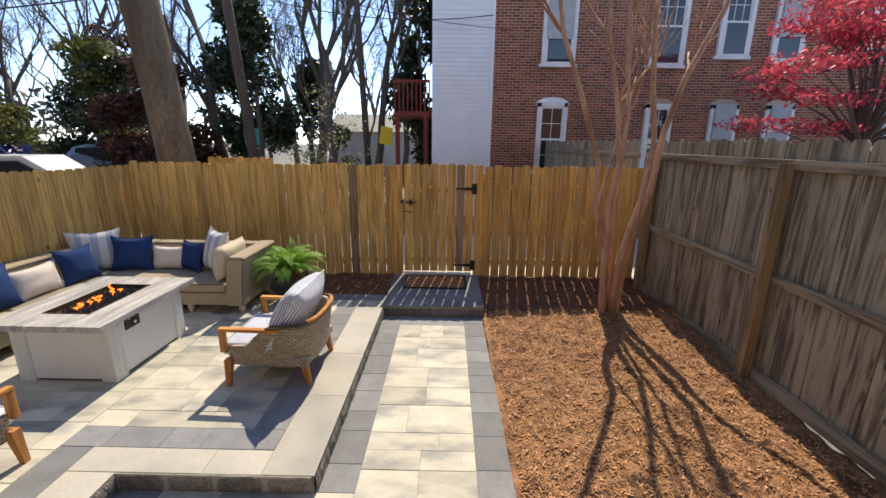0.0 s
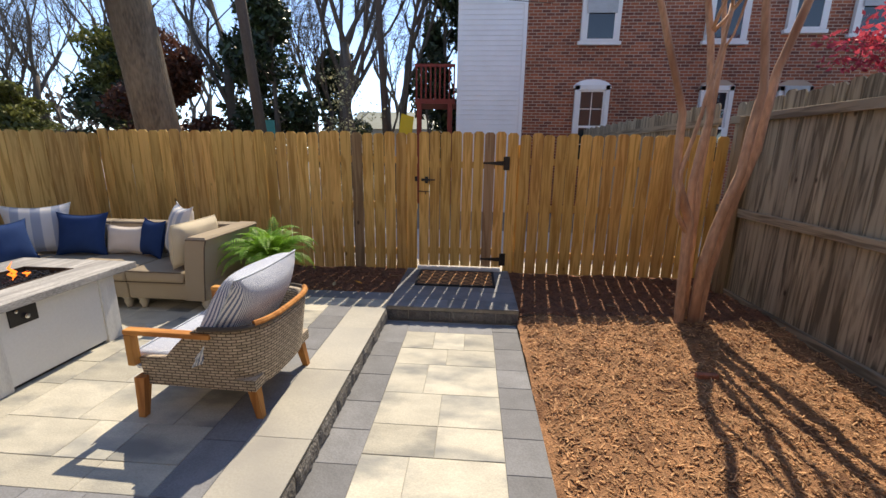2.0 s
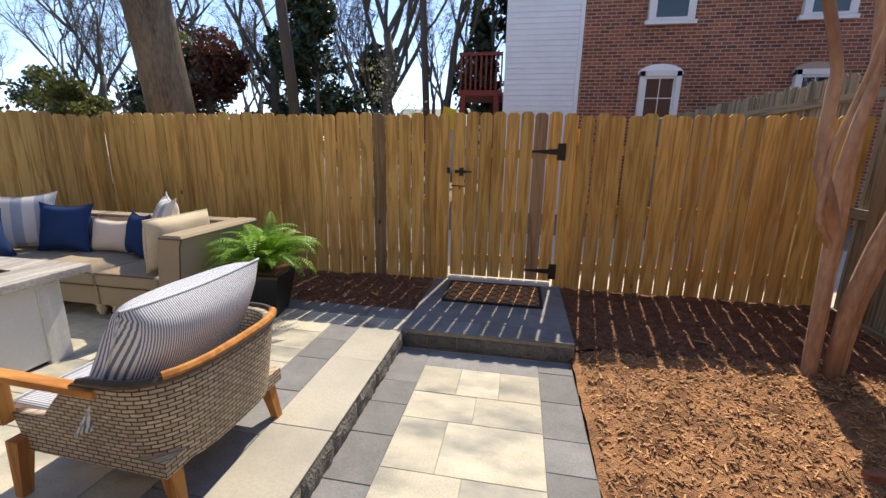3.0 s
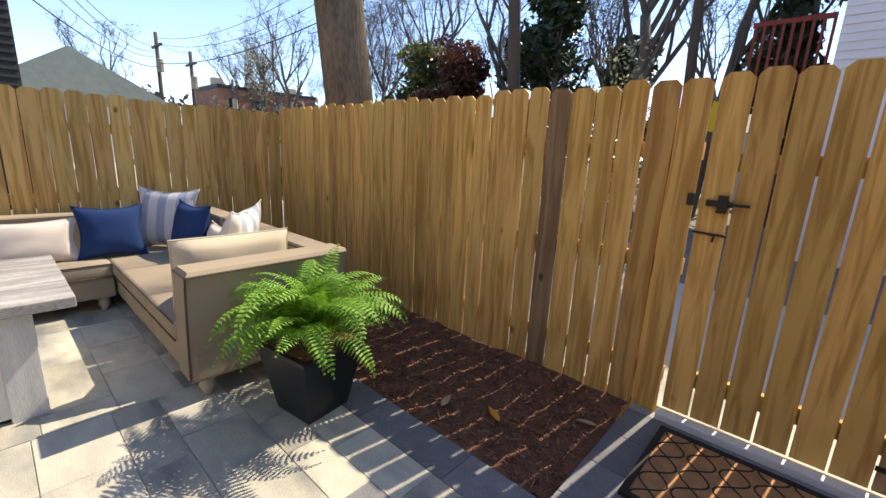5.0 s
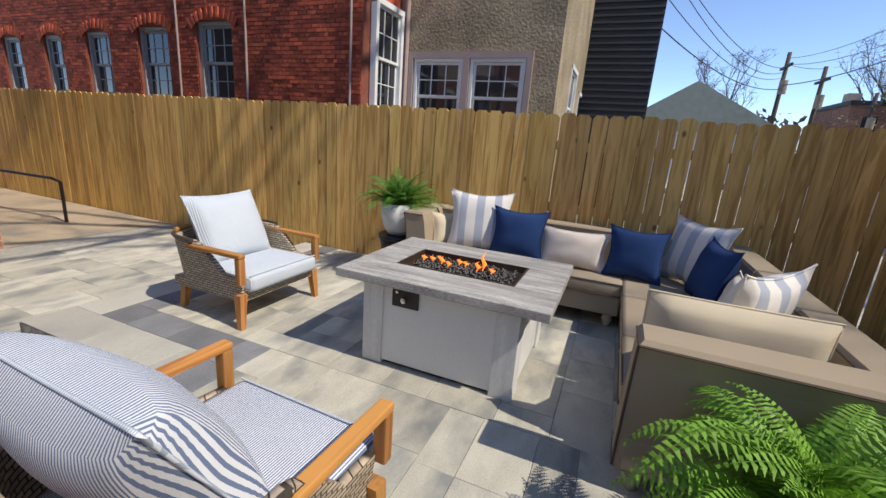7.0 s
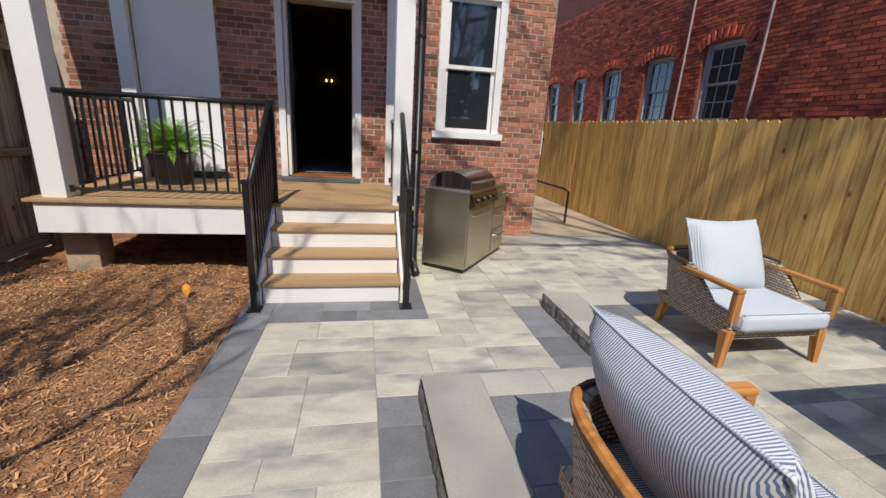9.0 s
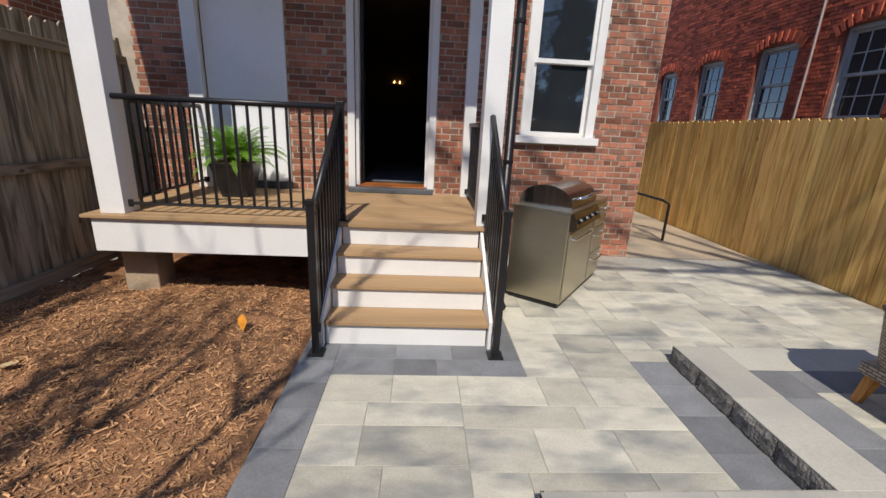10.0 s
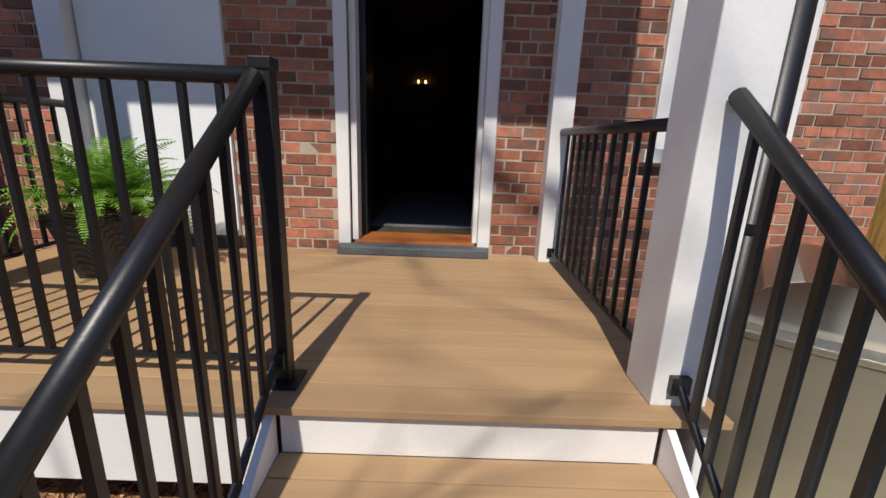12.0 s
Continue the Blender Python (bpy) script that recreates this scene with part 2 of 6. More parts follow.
M_OLDP = wood_fence("weathered_post", (0.42, 0.31, 0.18), (0.22, 0.155, 0.09), 14)
M_DECK = wood_fence("tan_deck_board", (0.45, 0.295, 0.16), (0.405, 0.26, 0.14), 9, 0, knots=False, hue=0.0, spread=0.06)
M_TEAK = wood_fence("teak", (0.56, 0.26, 0.075), (0.40, 0.165, 0.045), 18, 1, knots=False)
M_TEAKL = wood_fence("teak_leg", (0.52, 0.25, 0.08), (0.36, 0.15, 0.045), 18, 2, knots=False)
M_WHITE = make("white_paint", (0.78, 0.78, 0.77), 0.55, 0.05, 3, 80, 0.05)
M_PLASTER = make("white_panel", (0.82, 0.84, 0.86), 0.6, 0.05, 2, 60, 0.05)
M_SIDING = make("white_siding", (0.86, 0.87, 0.89), 0.6, 0.06, 2, 60, 0.05)
M_BLACK = make("black_metal", (0.012, 0.012, 0.014), 0.38, 0.3, 10, 150, 0.05)
M_IRON = make("black_iron", (0.018, 0.016, 0.016), 0.5, 0.3, 20, 200, 0.1)
M_BRICK = make("red_brick", (0.36, 0.135, 0.08), 0.9, 0.35, 14, 120, 0.5, rand=0.45, alt=(0.20, 0.13, 0.10), altscale=9)
M_BRICKI = make("red_brick_rest", (0.36, 0.135, 0.08), 0.9, 0.35, 14, 120, 0.5, rand=0.45, island=True, alt=(0.20, 0.13, 0.10), altscale=9)
M_BRICKN = make("orange_red_brick", (0.46, 0.095, 0.045), 0.9, 0.3, 8, 90, 0.4, rand=0.4, island=True, alt=(0.26, 0.05, 0.03), altscale=0.9)
M_MORTAR = make("mortar", (0.47, 0.40, 0.32), 0.95, 0.25, 8, 120, 0.5)
M_MORTARN = make("red_mortar", (0.24, 0.075, 0.045), 0.95, 0.3, 8, 120, 0.5)
M_FARBRICK = brickwork("far_brick", (0.40, 0.125, 0.06), (0.15, 0.05, 0.035), (0.50, 0.38, 0.29))
M_STUCCO = make("pebbled_stucco", (0.36, 0.29, 0.19), 0.95, 0.45, 1.5, 22, 1.0, bumpdist=0.06)
M_TRIM = make("mauve_trim", (0.42, 0.32, 0.29), 0.6, 0.1, 4, 60, 0.1)
M_GREYP = make("grey_window_paint", (0.40, 0.40, 0.39), 0.6, 0.1, 4, 60, 0.05)
M_DARKSIDE = make("black_siding", (0.018, 0.018, 0.022), 0.6, 0.3, 2, 40, 0.05)
M_ROOF = make("green_grey_roof", (0.34, 0.36, 0.30), 0.9, 0.15, 3, 30, 0.1)
M_GLASS = glassy("window_glass")
M_CURTAIN = make("pale_blind", (0.42, 0.45, 0.47), 0.9, 0.15, 4, 60, 0.05)
M_SLATE = make("slate_sill", (0.09, 0.10, 0.11), 0.6, 0.3, 6, 60, 0.3)
M_DOORF = make("stained_threshold", (0.42, 0.14, 0.04), 0.4, 0.2, 6, 60, 0.05)
# near-black colour in place of missing light: hall, rooms, under the porch
M_UNLIT = make("unlit_dark", (0.085, 0.06, 0.038), 0.8, 0.2, 2, 20, 0.0)
M_RUG = make("hall_rug", (0.16, 0.17, 0.2), 0.95, 0.3, 20, 100, 0.2)
M_SOFA = make("taupe_canvas", (0.36, 0.295, 0.215), 0.9, 0.07, 4, 420, 0.3, bumpdist=0.002, spec=0.15)
M_PIPING = make("brown_piping", (0.10, 0.07, 0.05), 0.8, 0.1, 10, 100, 0.0)
M_BUN = make("whitewashed_leg", (0.52, 0.46, 0.37), 0.7, 0.15, 10, 90, 0.1)
M_BLUE = make("navy_cloth", (0.024, 0.055, 0.155), 0.9, 0.22, 5, 260, 0.5, bumpdist=0.003, spec=0.1)
M_CREAMC = make("cream_cloth", (0.72, 0.64, 0.56), 0.9, 0.06, 5, 300, 0.3, bumpdist=0.002, spec=0.15)
M_BOLST = make("sand_cloth", (0.62, 0.54, 0.40), 0.9, 0.07, 5, 300, 0.3, bumpdist=0.002, spec=0.15)
M_BAND = stripes("banded_cloth", [(0.1, 0.24, (0.40, 0.44, 0.52)), (0.42, 0.58, (0.40, 0.44, 0.52)), (0.76, 0.9, (0.40, 0.44, 0.52))], 0.5, (0.74, 0.72, 0.69))
M_TICK = stripes("ticking_cloth", [(0.0, 0.45, (0.16, 0.21, 0.33))], 0.0095, (0.74, 0.76, 0.79))
M_TICKB = stripes("pale_ticking_cloth", [(0.0, 0.4, (0.36, 0.42, 0.50))], 0.008, (0.66, 0.71, 0.76))
M_WICKER = weave("wicker")
M_PITTOP = make("greywash_planks", (0.44, 0.425, 0.40), 0.7, 0.55, 5, 60, 0.25, stretch=(6, 0.7, 3), alt=(0.22, 0.21, 0.20), altscale=2.5)
M_PITBODY = make("white_steel", (0.72, 0.72, 0.70), 0.55, 0.05, 3, 60, 0.04)
M_PITWOOD = make("whitewashed_planks", (0.66, 0.66, 0.64), 0.65, 0.18, 4, 50, 0.2, stretch=(4, 4, 0.6))
M_BRONZE = make("bronze_tray", (0.10, 0.07, 0.05), 0.45, 0.3, 8, 90, 0.1, metal=0.6)
M_BEAD = make("fire_glass", (0.022, 0.025, 0.032), 0.5, 0.3, 10, 60, 0, rand=0.8, island=True, spec=0.3)
M_FLAME = glowing("flame", (1.0, 0.22, 0.03), 0.9)
# olive-tan tint puts the yard's reflection into the steel colour
M_STEEL = make("stainless_steel", (0.56, 0.51, 0.39), 0.4, 0.06, 2, 90, 0.04, metal=1.0, stretch=(1, 1, 8))
M_STEELD = make("polished_dark_steel", (0.30, 0.28, 0.25), 0.22, 0.06, 2, 90, 0.03, metal=1.0, stretch=(8, 1, 1))
M_CHROME = make("chrome", (0.6, 0.6, 0.6), 0.15, 0.05, 5, 60, 0, metal=1.0)
M_POTB = make("black_planter", (0.016, 0.017, 0.02), 0.35, 0.3, 6, 90, 0.05)
M_POTW = make("white_planter", (0.62, 0.63, 0.62), 0.4, 0.06, 4, 60, 0.05)
M_FERN = leafy("fern_leaf", (0.19, 0.38, 0.045), 0.35)
M_FERND = leafy("fern_leaf_dark", (0.11, 0.26, 0.04), 0.35)
M_BARK = make("smooth_bark", (0.52, 0.33, 0.22), 0.75, 0.35, 5, 40, 0.4, stretch=(1, 1, 0.25), alt=(0.28, 0.14, 0.08), altscale=4)
M_BARKB = make("ridged_bark", (0.19, 0.15, 0.105), 0.95, 0.5, 6, 40, 1.0, stretch=(1, 1, 0.25), bumpdist=0.05, alt=(0.11, 0.085, 0.06), altscale=2)
M_TWIG = make("grey_twig", (0.13, 0.105, 0.085), 0.9, 0.3, 3, 30, 0.2)
M_EVER = leafy("evergreen_leaf", (0.035, 0.055, 0.022), 0.6, 0.35, 0.15)
M_OLIVE = leafy("olive_leaf", (0.16, 0.17, 0.045), 0.5)
M_RUST = leafy("rust_leaf", (0.11, 0.04, 0.022), 0.5)
M_RED = leafy("red_maple_leaf", (0.60, 0.085, 0.12), 0.45)
M_BLOS = leafy("pale_blossom", (0.42, 0.40, 0.22), 0.4)
M_PINK = leafy("redbud_blossom", (0.28, 0.06, 0.20), 0.4)
M_MAT = make("coir_mat", (0.44, 0.22, 0.095), 0.95, 0.35, 20, 300, 0.8, bumpdist=0.005)
M_RUBBER = make("black_rubber", (0.02, 0.018, 0.017), 0.8, 0.3, 20, 100, 0.1)
M_YELLOW = make("yellow_sign", (0.75, 0.50, 0.02), 0.5, 0.05, 3, 30, 0)
M_BALC = make("red_stained_wood", (0.28, 0.045, 0.03), 0.7, 0.2, 5, 50, 0.1)
M_POLE = make("creosote_pole", (0.10, 0.075, 0.06), 0.9, 0.3, 4, 50, 0.4, stretch=(1, 1, 0.2))
M_CARW = make("white_car_paint", (0.7, 0.7, 0.7), 0.25, 0.03, 2, 20, 0)
M_CARB = make("blue_car_paint", (0.02, 0.04, 0.22), 0.25, 0.03, 2, 20, 0)
M_CARS = make("silver_car_paint", (0.25, 0.30, 0.38), 0.25, 0.03, 2, 20, 0, metal=0.4)
M_LEAFO = make("orange_leaf", (0.75, 0.30, 0.02), 0.6, 0.2, 20, 90, 0.1)
M_LEAFT = make("tan_leaf", (0.42, 0.32, 0.18), 0.8, 0.2, 20, 90, 0.1)
M_BULB = glowing("lamp_bulb", (1.0, 0.55, 0.2), 3.0)
M_TEAL = make("teal_sign", (0.02, 0.22, 0.2), 0.5, 0.1, 3, 30, 0)


# ---------------------------------------------------------------- mesh tools
class Shape:
    """Collects vertices and faces for one mesh."""

    def __init__(self):
        self.v, self.f, self.uv = [], [], []

    def add(self, verts, faces, m=None):
        k = len(self.v)
        self.v += [tuple(m @ Vector(p)) for p in verts] if m else [tuple(p) for p in verts]
        self.f += [tuple(i + k for i in f) for f in faces]
        return self

    def box(self, x0, x1, y0, y1, z0, z1, m=None, c=0.0):
        if c <= 0:
            v = [(x0, y0, z0), (x1, y0, z0), (x1, y1, z0), (x0, y1, z0), (x0, y0, z1), (x1, y0, z1), (x1, y1, z1), (x0, y1, z1)]
            return self.add(v, [(3, 2, 1, 0), (4, 5, 6, 7), (0, 1, 5, 4), (1, 2, 6, 5), (2, 3, 7, 6), (3, 0, 4, 7)], m)
        bm = bmesh.new()
        bmesh.ops.create_cube(bm, size=1.0)
        for p in bm.verts:
            p.co = Vector(((x0 + x1) / 2 + p.co.x * (x1 - x0), (y0 + y1) / 2 + p.co.y * (y1 - y0), (z0 + z1) / 2 + p.co.z * (z1 - z0)))
        bmesh.ops.bevel(bm, geom=bm.edges[:], offset=c, segments=2, profile=0.6, affect="EDGES")
        bm.verts.index_update()
        self.add([p.co for p in bm.verts], [[q.index for q in f.verts] for f in bm.faces], m)
        bm.free()
        return self

    def slab(self, x0, x1, y0, y1, z0, z1, c=0.006):
        """A box with its upper edges taken off, and no underside."""
        v = [(x0, y0, z0), (x1, y0, z0), (x1, y1, z0), (x0, y1, z0), (x0, y0, z1 - c), (x1, y0, z1 - c), (x1, y1, z1 - c), (x0, y1, z1 - c),
             (x0 + c, y0 + c, z1), (x1 - c, y0 + c, z1), (x1 - c, y1 - c, z1), (x0 + c, y1 - c, z1)]
        f = [(8, 9, 10, 11)]
        for a in range(4):
            b = (a + 1) % 4
            f += [(a, b, b + 4, a + 4), (a + 4, b + 4, b + 8, a + 8)]
        return self.add(v, f)

    def loft(self, rings, closed=True, caps=True, m=None):
        n, k = len(rings[0]), []
        v = [p for r in rings for p in r]
        for i in range(len(rings) - 1):
            for j in range(n if closed else n - 1):
                a, b = i * n + j, i * n + (j + 1) % n
                k.append((a, b, b + n, a + n))
        if caps and closed:
            k += [tuple(range(n - 1, -1, -1)), tuple(range(len(v) - n, len(v)))]
        return self.add(v, k, m)

    def tube(self, pts, rad, n=6, m=None):
        pts = [Vector(p) for p in pts]
        rads = rad if isinstance(rad, (list, tuple)) else [rad] * len(pts)
        rings, up = [], Vector((0.13, 0.21, 0.97))
        for i, p in enumerate(pts):
            d = (pts[min(i + 1, len(pts) - 1)] - pts[max(i - 1, 0)]).normalized()
            s = d.cross(up)
            s = s.normalized() if s.length > 0.05 else d.cross(Vector((1, 0, 0))).normalized()
            t = s.cross(d)
            rings.append([p + (s * math.cos(a) + t * math.sin(a)) * rads[i] for a in [2 * math.pi * k / n for k in range(n)]])
        return self.loft(rings, m=m)

    def lathe(self, prof, n=20, m=None):
        return self.loft([[(r * math.cos(2 * math.pi * k / n), r * math.sin(2 * math.pi * k / n), z) for k in range(n)] for r, z in prof], m=m)

    def mesh(self, name, material, smooth=False):
        me = bpy.data.meshes.new(name)
        me.from_pydata(self.v, [], self.f)
        me.materials.append(material)
        if self.uv:
            lay = me.uv_layers.new(name="UVMap")
            for lp in me.loops:
                lay.data[lp.index].uv = self.uv[lp.vertex_index]
        if smooth:
            me.polygons.foreach_set("use_smooth", [True] * len(me.polygons))
        me.update()
        return me


def part(name, shape, material, parent=None, label="", smooth=False, m=None):
    me = shape if isinstance(shape, bpy.types.Mesh) else shape.mesh(name, material, smooth)
    ob = new(name, me)
    if parent:
        ob.parent = parent
    if m:
        ob.matrix_local = m
    if label:
        ob["label"] = label
    return ob


def thing(name, label, category, m=None, group="", kind=""):
    ob = new(name)
    ob.empty_display_size = 0.1
    if m:
        ob.matrix_world = m
    return tagged(ob, label, category, group, kind)


def structure(name, shape, material, label, category, smooth=False):
    return tagged(part(name, shape, material, smooth=smooth), label, category, kind="structure")


def bx(*a, **k):
    return Shape().box(*a, **k)


RNG = random.Random(7)

# ---------------------------------------------------------------- ground, beds, paving bases
P = 0.13  # patio height
structure("ground", Shape().add([(-400, -400, -0.1), (400, -400, -0.1), (400, 400, -0.1), (-400, 400, -0.1)], [(0, 1, 2, 3)]), M_SOIL, "dry grey-brown ground of the neighbouring yards and alley", "ground")


def lumps(x, y):
    """Uneven heaps of raked mulch."""
    return 0.035 * noise.noise((x * 1.7, y * 1.7, 0.3)) + 0.03 * noise.noise((x * 6, y * 6, 1.3)) + 0.02 * noise.noise((x * 15, y * 15, 4.1))


def bed(name, x0, x1, y0, y1, height, material, label, step=0.045):
    s = Shape()
    nx, ny = int((x1 - x0) / step) + 1, int((y1 - y0) / step) + 1
    for j in range(ny + 1):
        for i in range(nx + 1):
            x, y = x0 + (x1 - x0) * i / nx, y0 + (y1 - y0) * j / ny
            z = height(x, y) + lumps(x, y)
            s.v.append((x, y, z))
    for j in range(ny):
        for i in range(nx):
            a = j * (nx + 1) + i
            s.f.append((a, a + 1, a + nx + 2, a + nx + 1))
    return structure(name, s, material, label, "mulch", True)


def h_right(x, y):
    return -0.02 + 0.09 * max(0.0, min(1.0, (y - 3.5) / 2.4)) + 0.05 * math.exp(-((x - 2.2) ** 2 + (y - 5.4) ** 2) / 0.5)


bed("mulch_bed_east", 0.50, 3.12, -1.45, 5.5, h_right, M_MULCH, "sunlit brown shredded bark mulch round a tree")
# these beds lie in the fence's shadow, which their darker colour repeats
bed("mulch_bed_gate", 0.52, 3.12, 5.5, 6.9, lambda x, y: 0.07 + 0.03 * (y - 5.5), M_MULCHD, "dark mulch along the new fence, toned down for its shade")
bed("mulch_bed_north", -5.05, -0.86, 5.83, 6.9, lambda x, y: 0.105 + 0.02 * (y - 5.8), M_MULCHD, "dark brown mulch strip along the new fence, toned down for its shade")


def chips(name, count, x0, x1, y0, y1, height, material, label):
    s = Shape()
    r = random.Random(3)
    for _ in range(count):
        x, y = r.uniform(x0, x1), r.uniform(y0, y1)
        L, w, t = r.uniform(0.006, 0.034) * r.uniform(0.5, 1.0), r.uniform(0.0018, 0.0055), r.uniform(0.001, 0.003)
        z = height(x, y) + lumps(x, y) + r.uniform(0, 0.012)
        s.box(-L, L, -w, w, -t, t, Matrix.Translation((x, y, z)) @ Euler((r.uniform(-0.5, 0.5), r.uniform(-0.5, 0.5), r.uniform(0, 6.3))).to_matrix().to_4x4())
    return tagged(part(name, s, material), label, "wood chips", kind="stuff")


chips("bark_chips", 22000, 0.55, 3.08, -0.2, 5.5, h_right, M_CHIP, "loose reddish-brown bark chips on the mulch")
chips("dark_bark_chips", 2600, 0.55, 3.08, 5.5, 6.8, lambda x, y: 0.07 + 0.03 * (y - 5.5), M_CHIPD, "dark bark chips below the fence, toned down for its shade")
chips("dark_bark_chips_strip", 4500, -4.6, -0.9, 5.86, 6.8, lambda x, y: 0.105 + 0.02 * (y - 5.8), M_CHIPD, "dark bark chips below the fence, toned down for its shade")

# bedding under the pavers
low = Shape().box(-5.05, 0.50, -1.47, 2.42, -0.09, -0.005).box(-0.84, 0.50, 2.42, 5.36, -0.09, -0.005)
pav_low = structure("pavement_path", low, M_SAND, "lower walk of pale and charcoal stone pavers", "pavement")
top = Shape().box(-5.05, -0.86, 2.44, 5.82, -0.09, P - 0.005).box(-5.05, -2.20, 1.22, 2.44, -0.09, P - 0.005)
pav_top = structure("pavement_patio", top, M_SAND, "raised patio of pale stone pavers with charcoal bands", "pavement")
gate_base = structure("pavement_gate_step", Shape().box(-0.84, 0.52, 5.40, 6.82, -0.09, 0.145), M_SAND, "raised charcoal paver landing before the gate", "pavement")
side_walk = structure("pavement_side", Shape().box(-5.05, -3.13, -9.0, -1.10, -0.1, -0.02).box(-5.05, -3.13, -9.0, -1.45, -0.02, -0.005), M_CONC, "tan concrete side walk beside the house", "pavement")

# unseen pale strip, added to brighten the board gaps and bounce light
structure("pavement_alley", bx(-30, 14, 7.05, 10.15, -0.1, 0.06), M_ALLEY, "unseen pale concrete alley, added behind the fence to bounce light", "pavement")

# ---------------------------------------------------------------- fences
def picket(w, z0, z1, t=0.016, ear=0.028):
    s = Shape()
    o = [(0, z0), (w, z0), (w, z1 - ear), (w - ear, z1), (ear, z1), (0, z1 - ear)]
    v = [(x, -t / 2, z) for x, z in o] + [(x, t / 2, z) for x, z in o]
    f = [tuple(range(6)), tuple(range(11, 5, -1))] + [(i + 6, (i + 1) % 6 + 6, (i + 1) % 6, i) for i in range(6)]
    return s.add(v, f)


fence_back = thing("fence_back", "new honey-coloured pine picket fence with dog-eared boards", "fence", kind="structure")
fence_left = thing("fence_left", "new honey-coloured pine privacy fence beside the patio", "fence", kind="structure")
fence_old = thing("fence_old", "weathered grey wooden fence with rails and posts", "fence", kind="structure")
YB, XL, XR = 6.85, -5.08, 3.12
board_meshes = [picket(0.1335, 0.0, 1.82 + d).mesh("board", M_FENCE) for d in (0.0, 0.012, -0.01)]
grey_mesh = picket(0.1335, 0.0, 1.815).mesh("board_grey", M_FENCEG)
GATE0, GATE1 = -0.70, 0.44
for f0, f1 in ((XL + 0.006, GATE0 - 0.006), (GATE1 + 0.004, XR + 0.01)):
    nb_ = round((f1 - f0) / 0.1455)
    for i in range(nb_):
        x = f0 + (f1 - f0) * i / nb_
        me = grey_mesh if abs(x + 1.6) < 0.072 else board_meshes[RNG.randrange(3)]
        part("board", me, None, fence_back, m=pose(x + RNG.uniform(-0.001, 0.002), YB + RNG.uniform(-0.003, 0.003), 0.115, 0, RNG.uniform(-0.2, 0.2), 0))
for z in (0.32, 0.95, 1.55):
    part("rail", bx(XL, GATE0 - 0.02, YB + 0.012, YB + 0.05, z, z + 0.085), M_FENCE, fence_back)
    part("rail", bx(GATE1 + 0.02, XR, YB + 0.012, YB + 0.05, z, z + 0.085), M_FENCE, fence_back)
for px in (XL + 0.02, -2.9, GATE0 - 0.24, GATE1 + 0.1):
    part("post", bx(px, px + 0.09, YB + 0.052, YB + 0.142, -0.1, 1.8), M_FENCE, fence_back)
y = YB - 0.16
tight_meshes = [picket(0.1365, -0.1, 1.80 + d).mesh("board", M_FENCE) for d in (0.0, 0.01, -0.008)]
while y > -8.5:
    part("board", tight_meshes[RNG.randrange(3)], None, fence_left, m=pose(XL + RNG.uniform(-0.003, 0.003), y, 0.085, 0, 0, 90) @ pose(0, 0, 0, 0, RNG.uniform(-0.2, 0.2), 0))
    y -= 0.1425 + RNG.uniform(-0.001, 0.003)
for z in (0.32, 0.95, 1.55):
    part("rail", bx(XL - 0.05, XL - 0.012, -8.5, YB - 0.02, z, z + 0.085), M_FENCE, fence_left)

outer = thing("fence_outer", "short run of new pine fence past the corner", "fence", kind="structure")
for k in range(9):
    part("board", board_meshes[k % 3], None, outer, m=pose(-4.75 + k * 0.1455, 8.5, 0.14))
part("rail", bx(-4.8, -3.4, 8.512, 8.55, 1.75, 1.835), M_FENCE, outer)

# the gate
gate = thing("gate", "closed pine picket garden gate with black strap hinges", "gate", pose(0, YB - 0.004, 0), kind="structure")
gw = (GATE1 - GATE0 - 0.02) / 8
gmesh = [picket(gw - 0.011, 0, 1.76 + d).mesh("board", M_FENCE) for d in (0.0, 0.01)]
gmg = picket(gw - 0.011, 0, 1.76).mesh("board_grey", M_FENCEG)
for i in range(8):
    part("board", gmg if i == 6 else gmesh[i % 2], None, gate, m=pose(GATE0 + 0.01 + i * gw, 0, 0.19))
for z in (0.35, 1.5):
    part("rail", bx(GATE0 + 0.02, GATE1 - 0.02, 0.012, 0.05, z, z + 0.085), M_FENCE, gate)
for z in (0.30, 1.57):
    h = Shape().add([(0.14, -0.016, z - 0.008), (0.40, -0.016, z - 0.03), (0.40, -0.016, z + 0.03), (0.14, -0.016, z + 0.008)], [(0, 1, 2, 3)]).box(0.405, 0.475, -0.018, -0.01, z - 0.085, z + 0.085).tube([(0.402, -0.02, z - 0.08), (0.402, -0.02, z + 0.08)], 0.009, 8).box(0.14, 0.40, -0.0155, -0.009, z - 0.012, z + 0.012)
    part("hinge", h, M_IRON, gate, "black iron strap hinge")
la = Shape().box(-0.66, -0.55, -0.03, -0.009, 1.33, 1.36).box(-0.61, -0.57, -0.04, -0.009, 1.30, 1.385).tube([(-0.64, -0.035, 1.345), (-0.48, -0.035, 1.345)], 0.007, 8)
part("latch", la, M_IRON, gate, "black sliding bolt")
part("catch", Shape().box(-0.745, -0.715, -0.03, -0.006, 1.325, 1.385), M_IRON, gate)
part("bolt", Shape().tube([(-0.70, -0.022, 1.195), (-0.55, -0.022, 1.19)], 0.006, 8).tube([(-0.60, -0.022, 1.192), (-0.60, -0.05, 1.16)], 0.005, 6), M_IRON, gate)
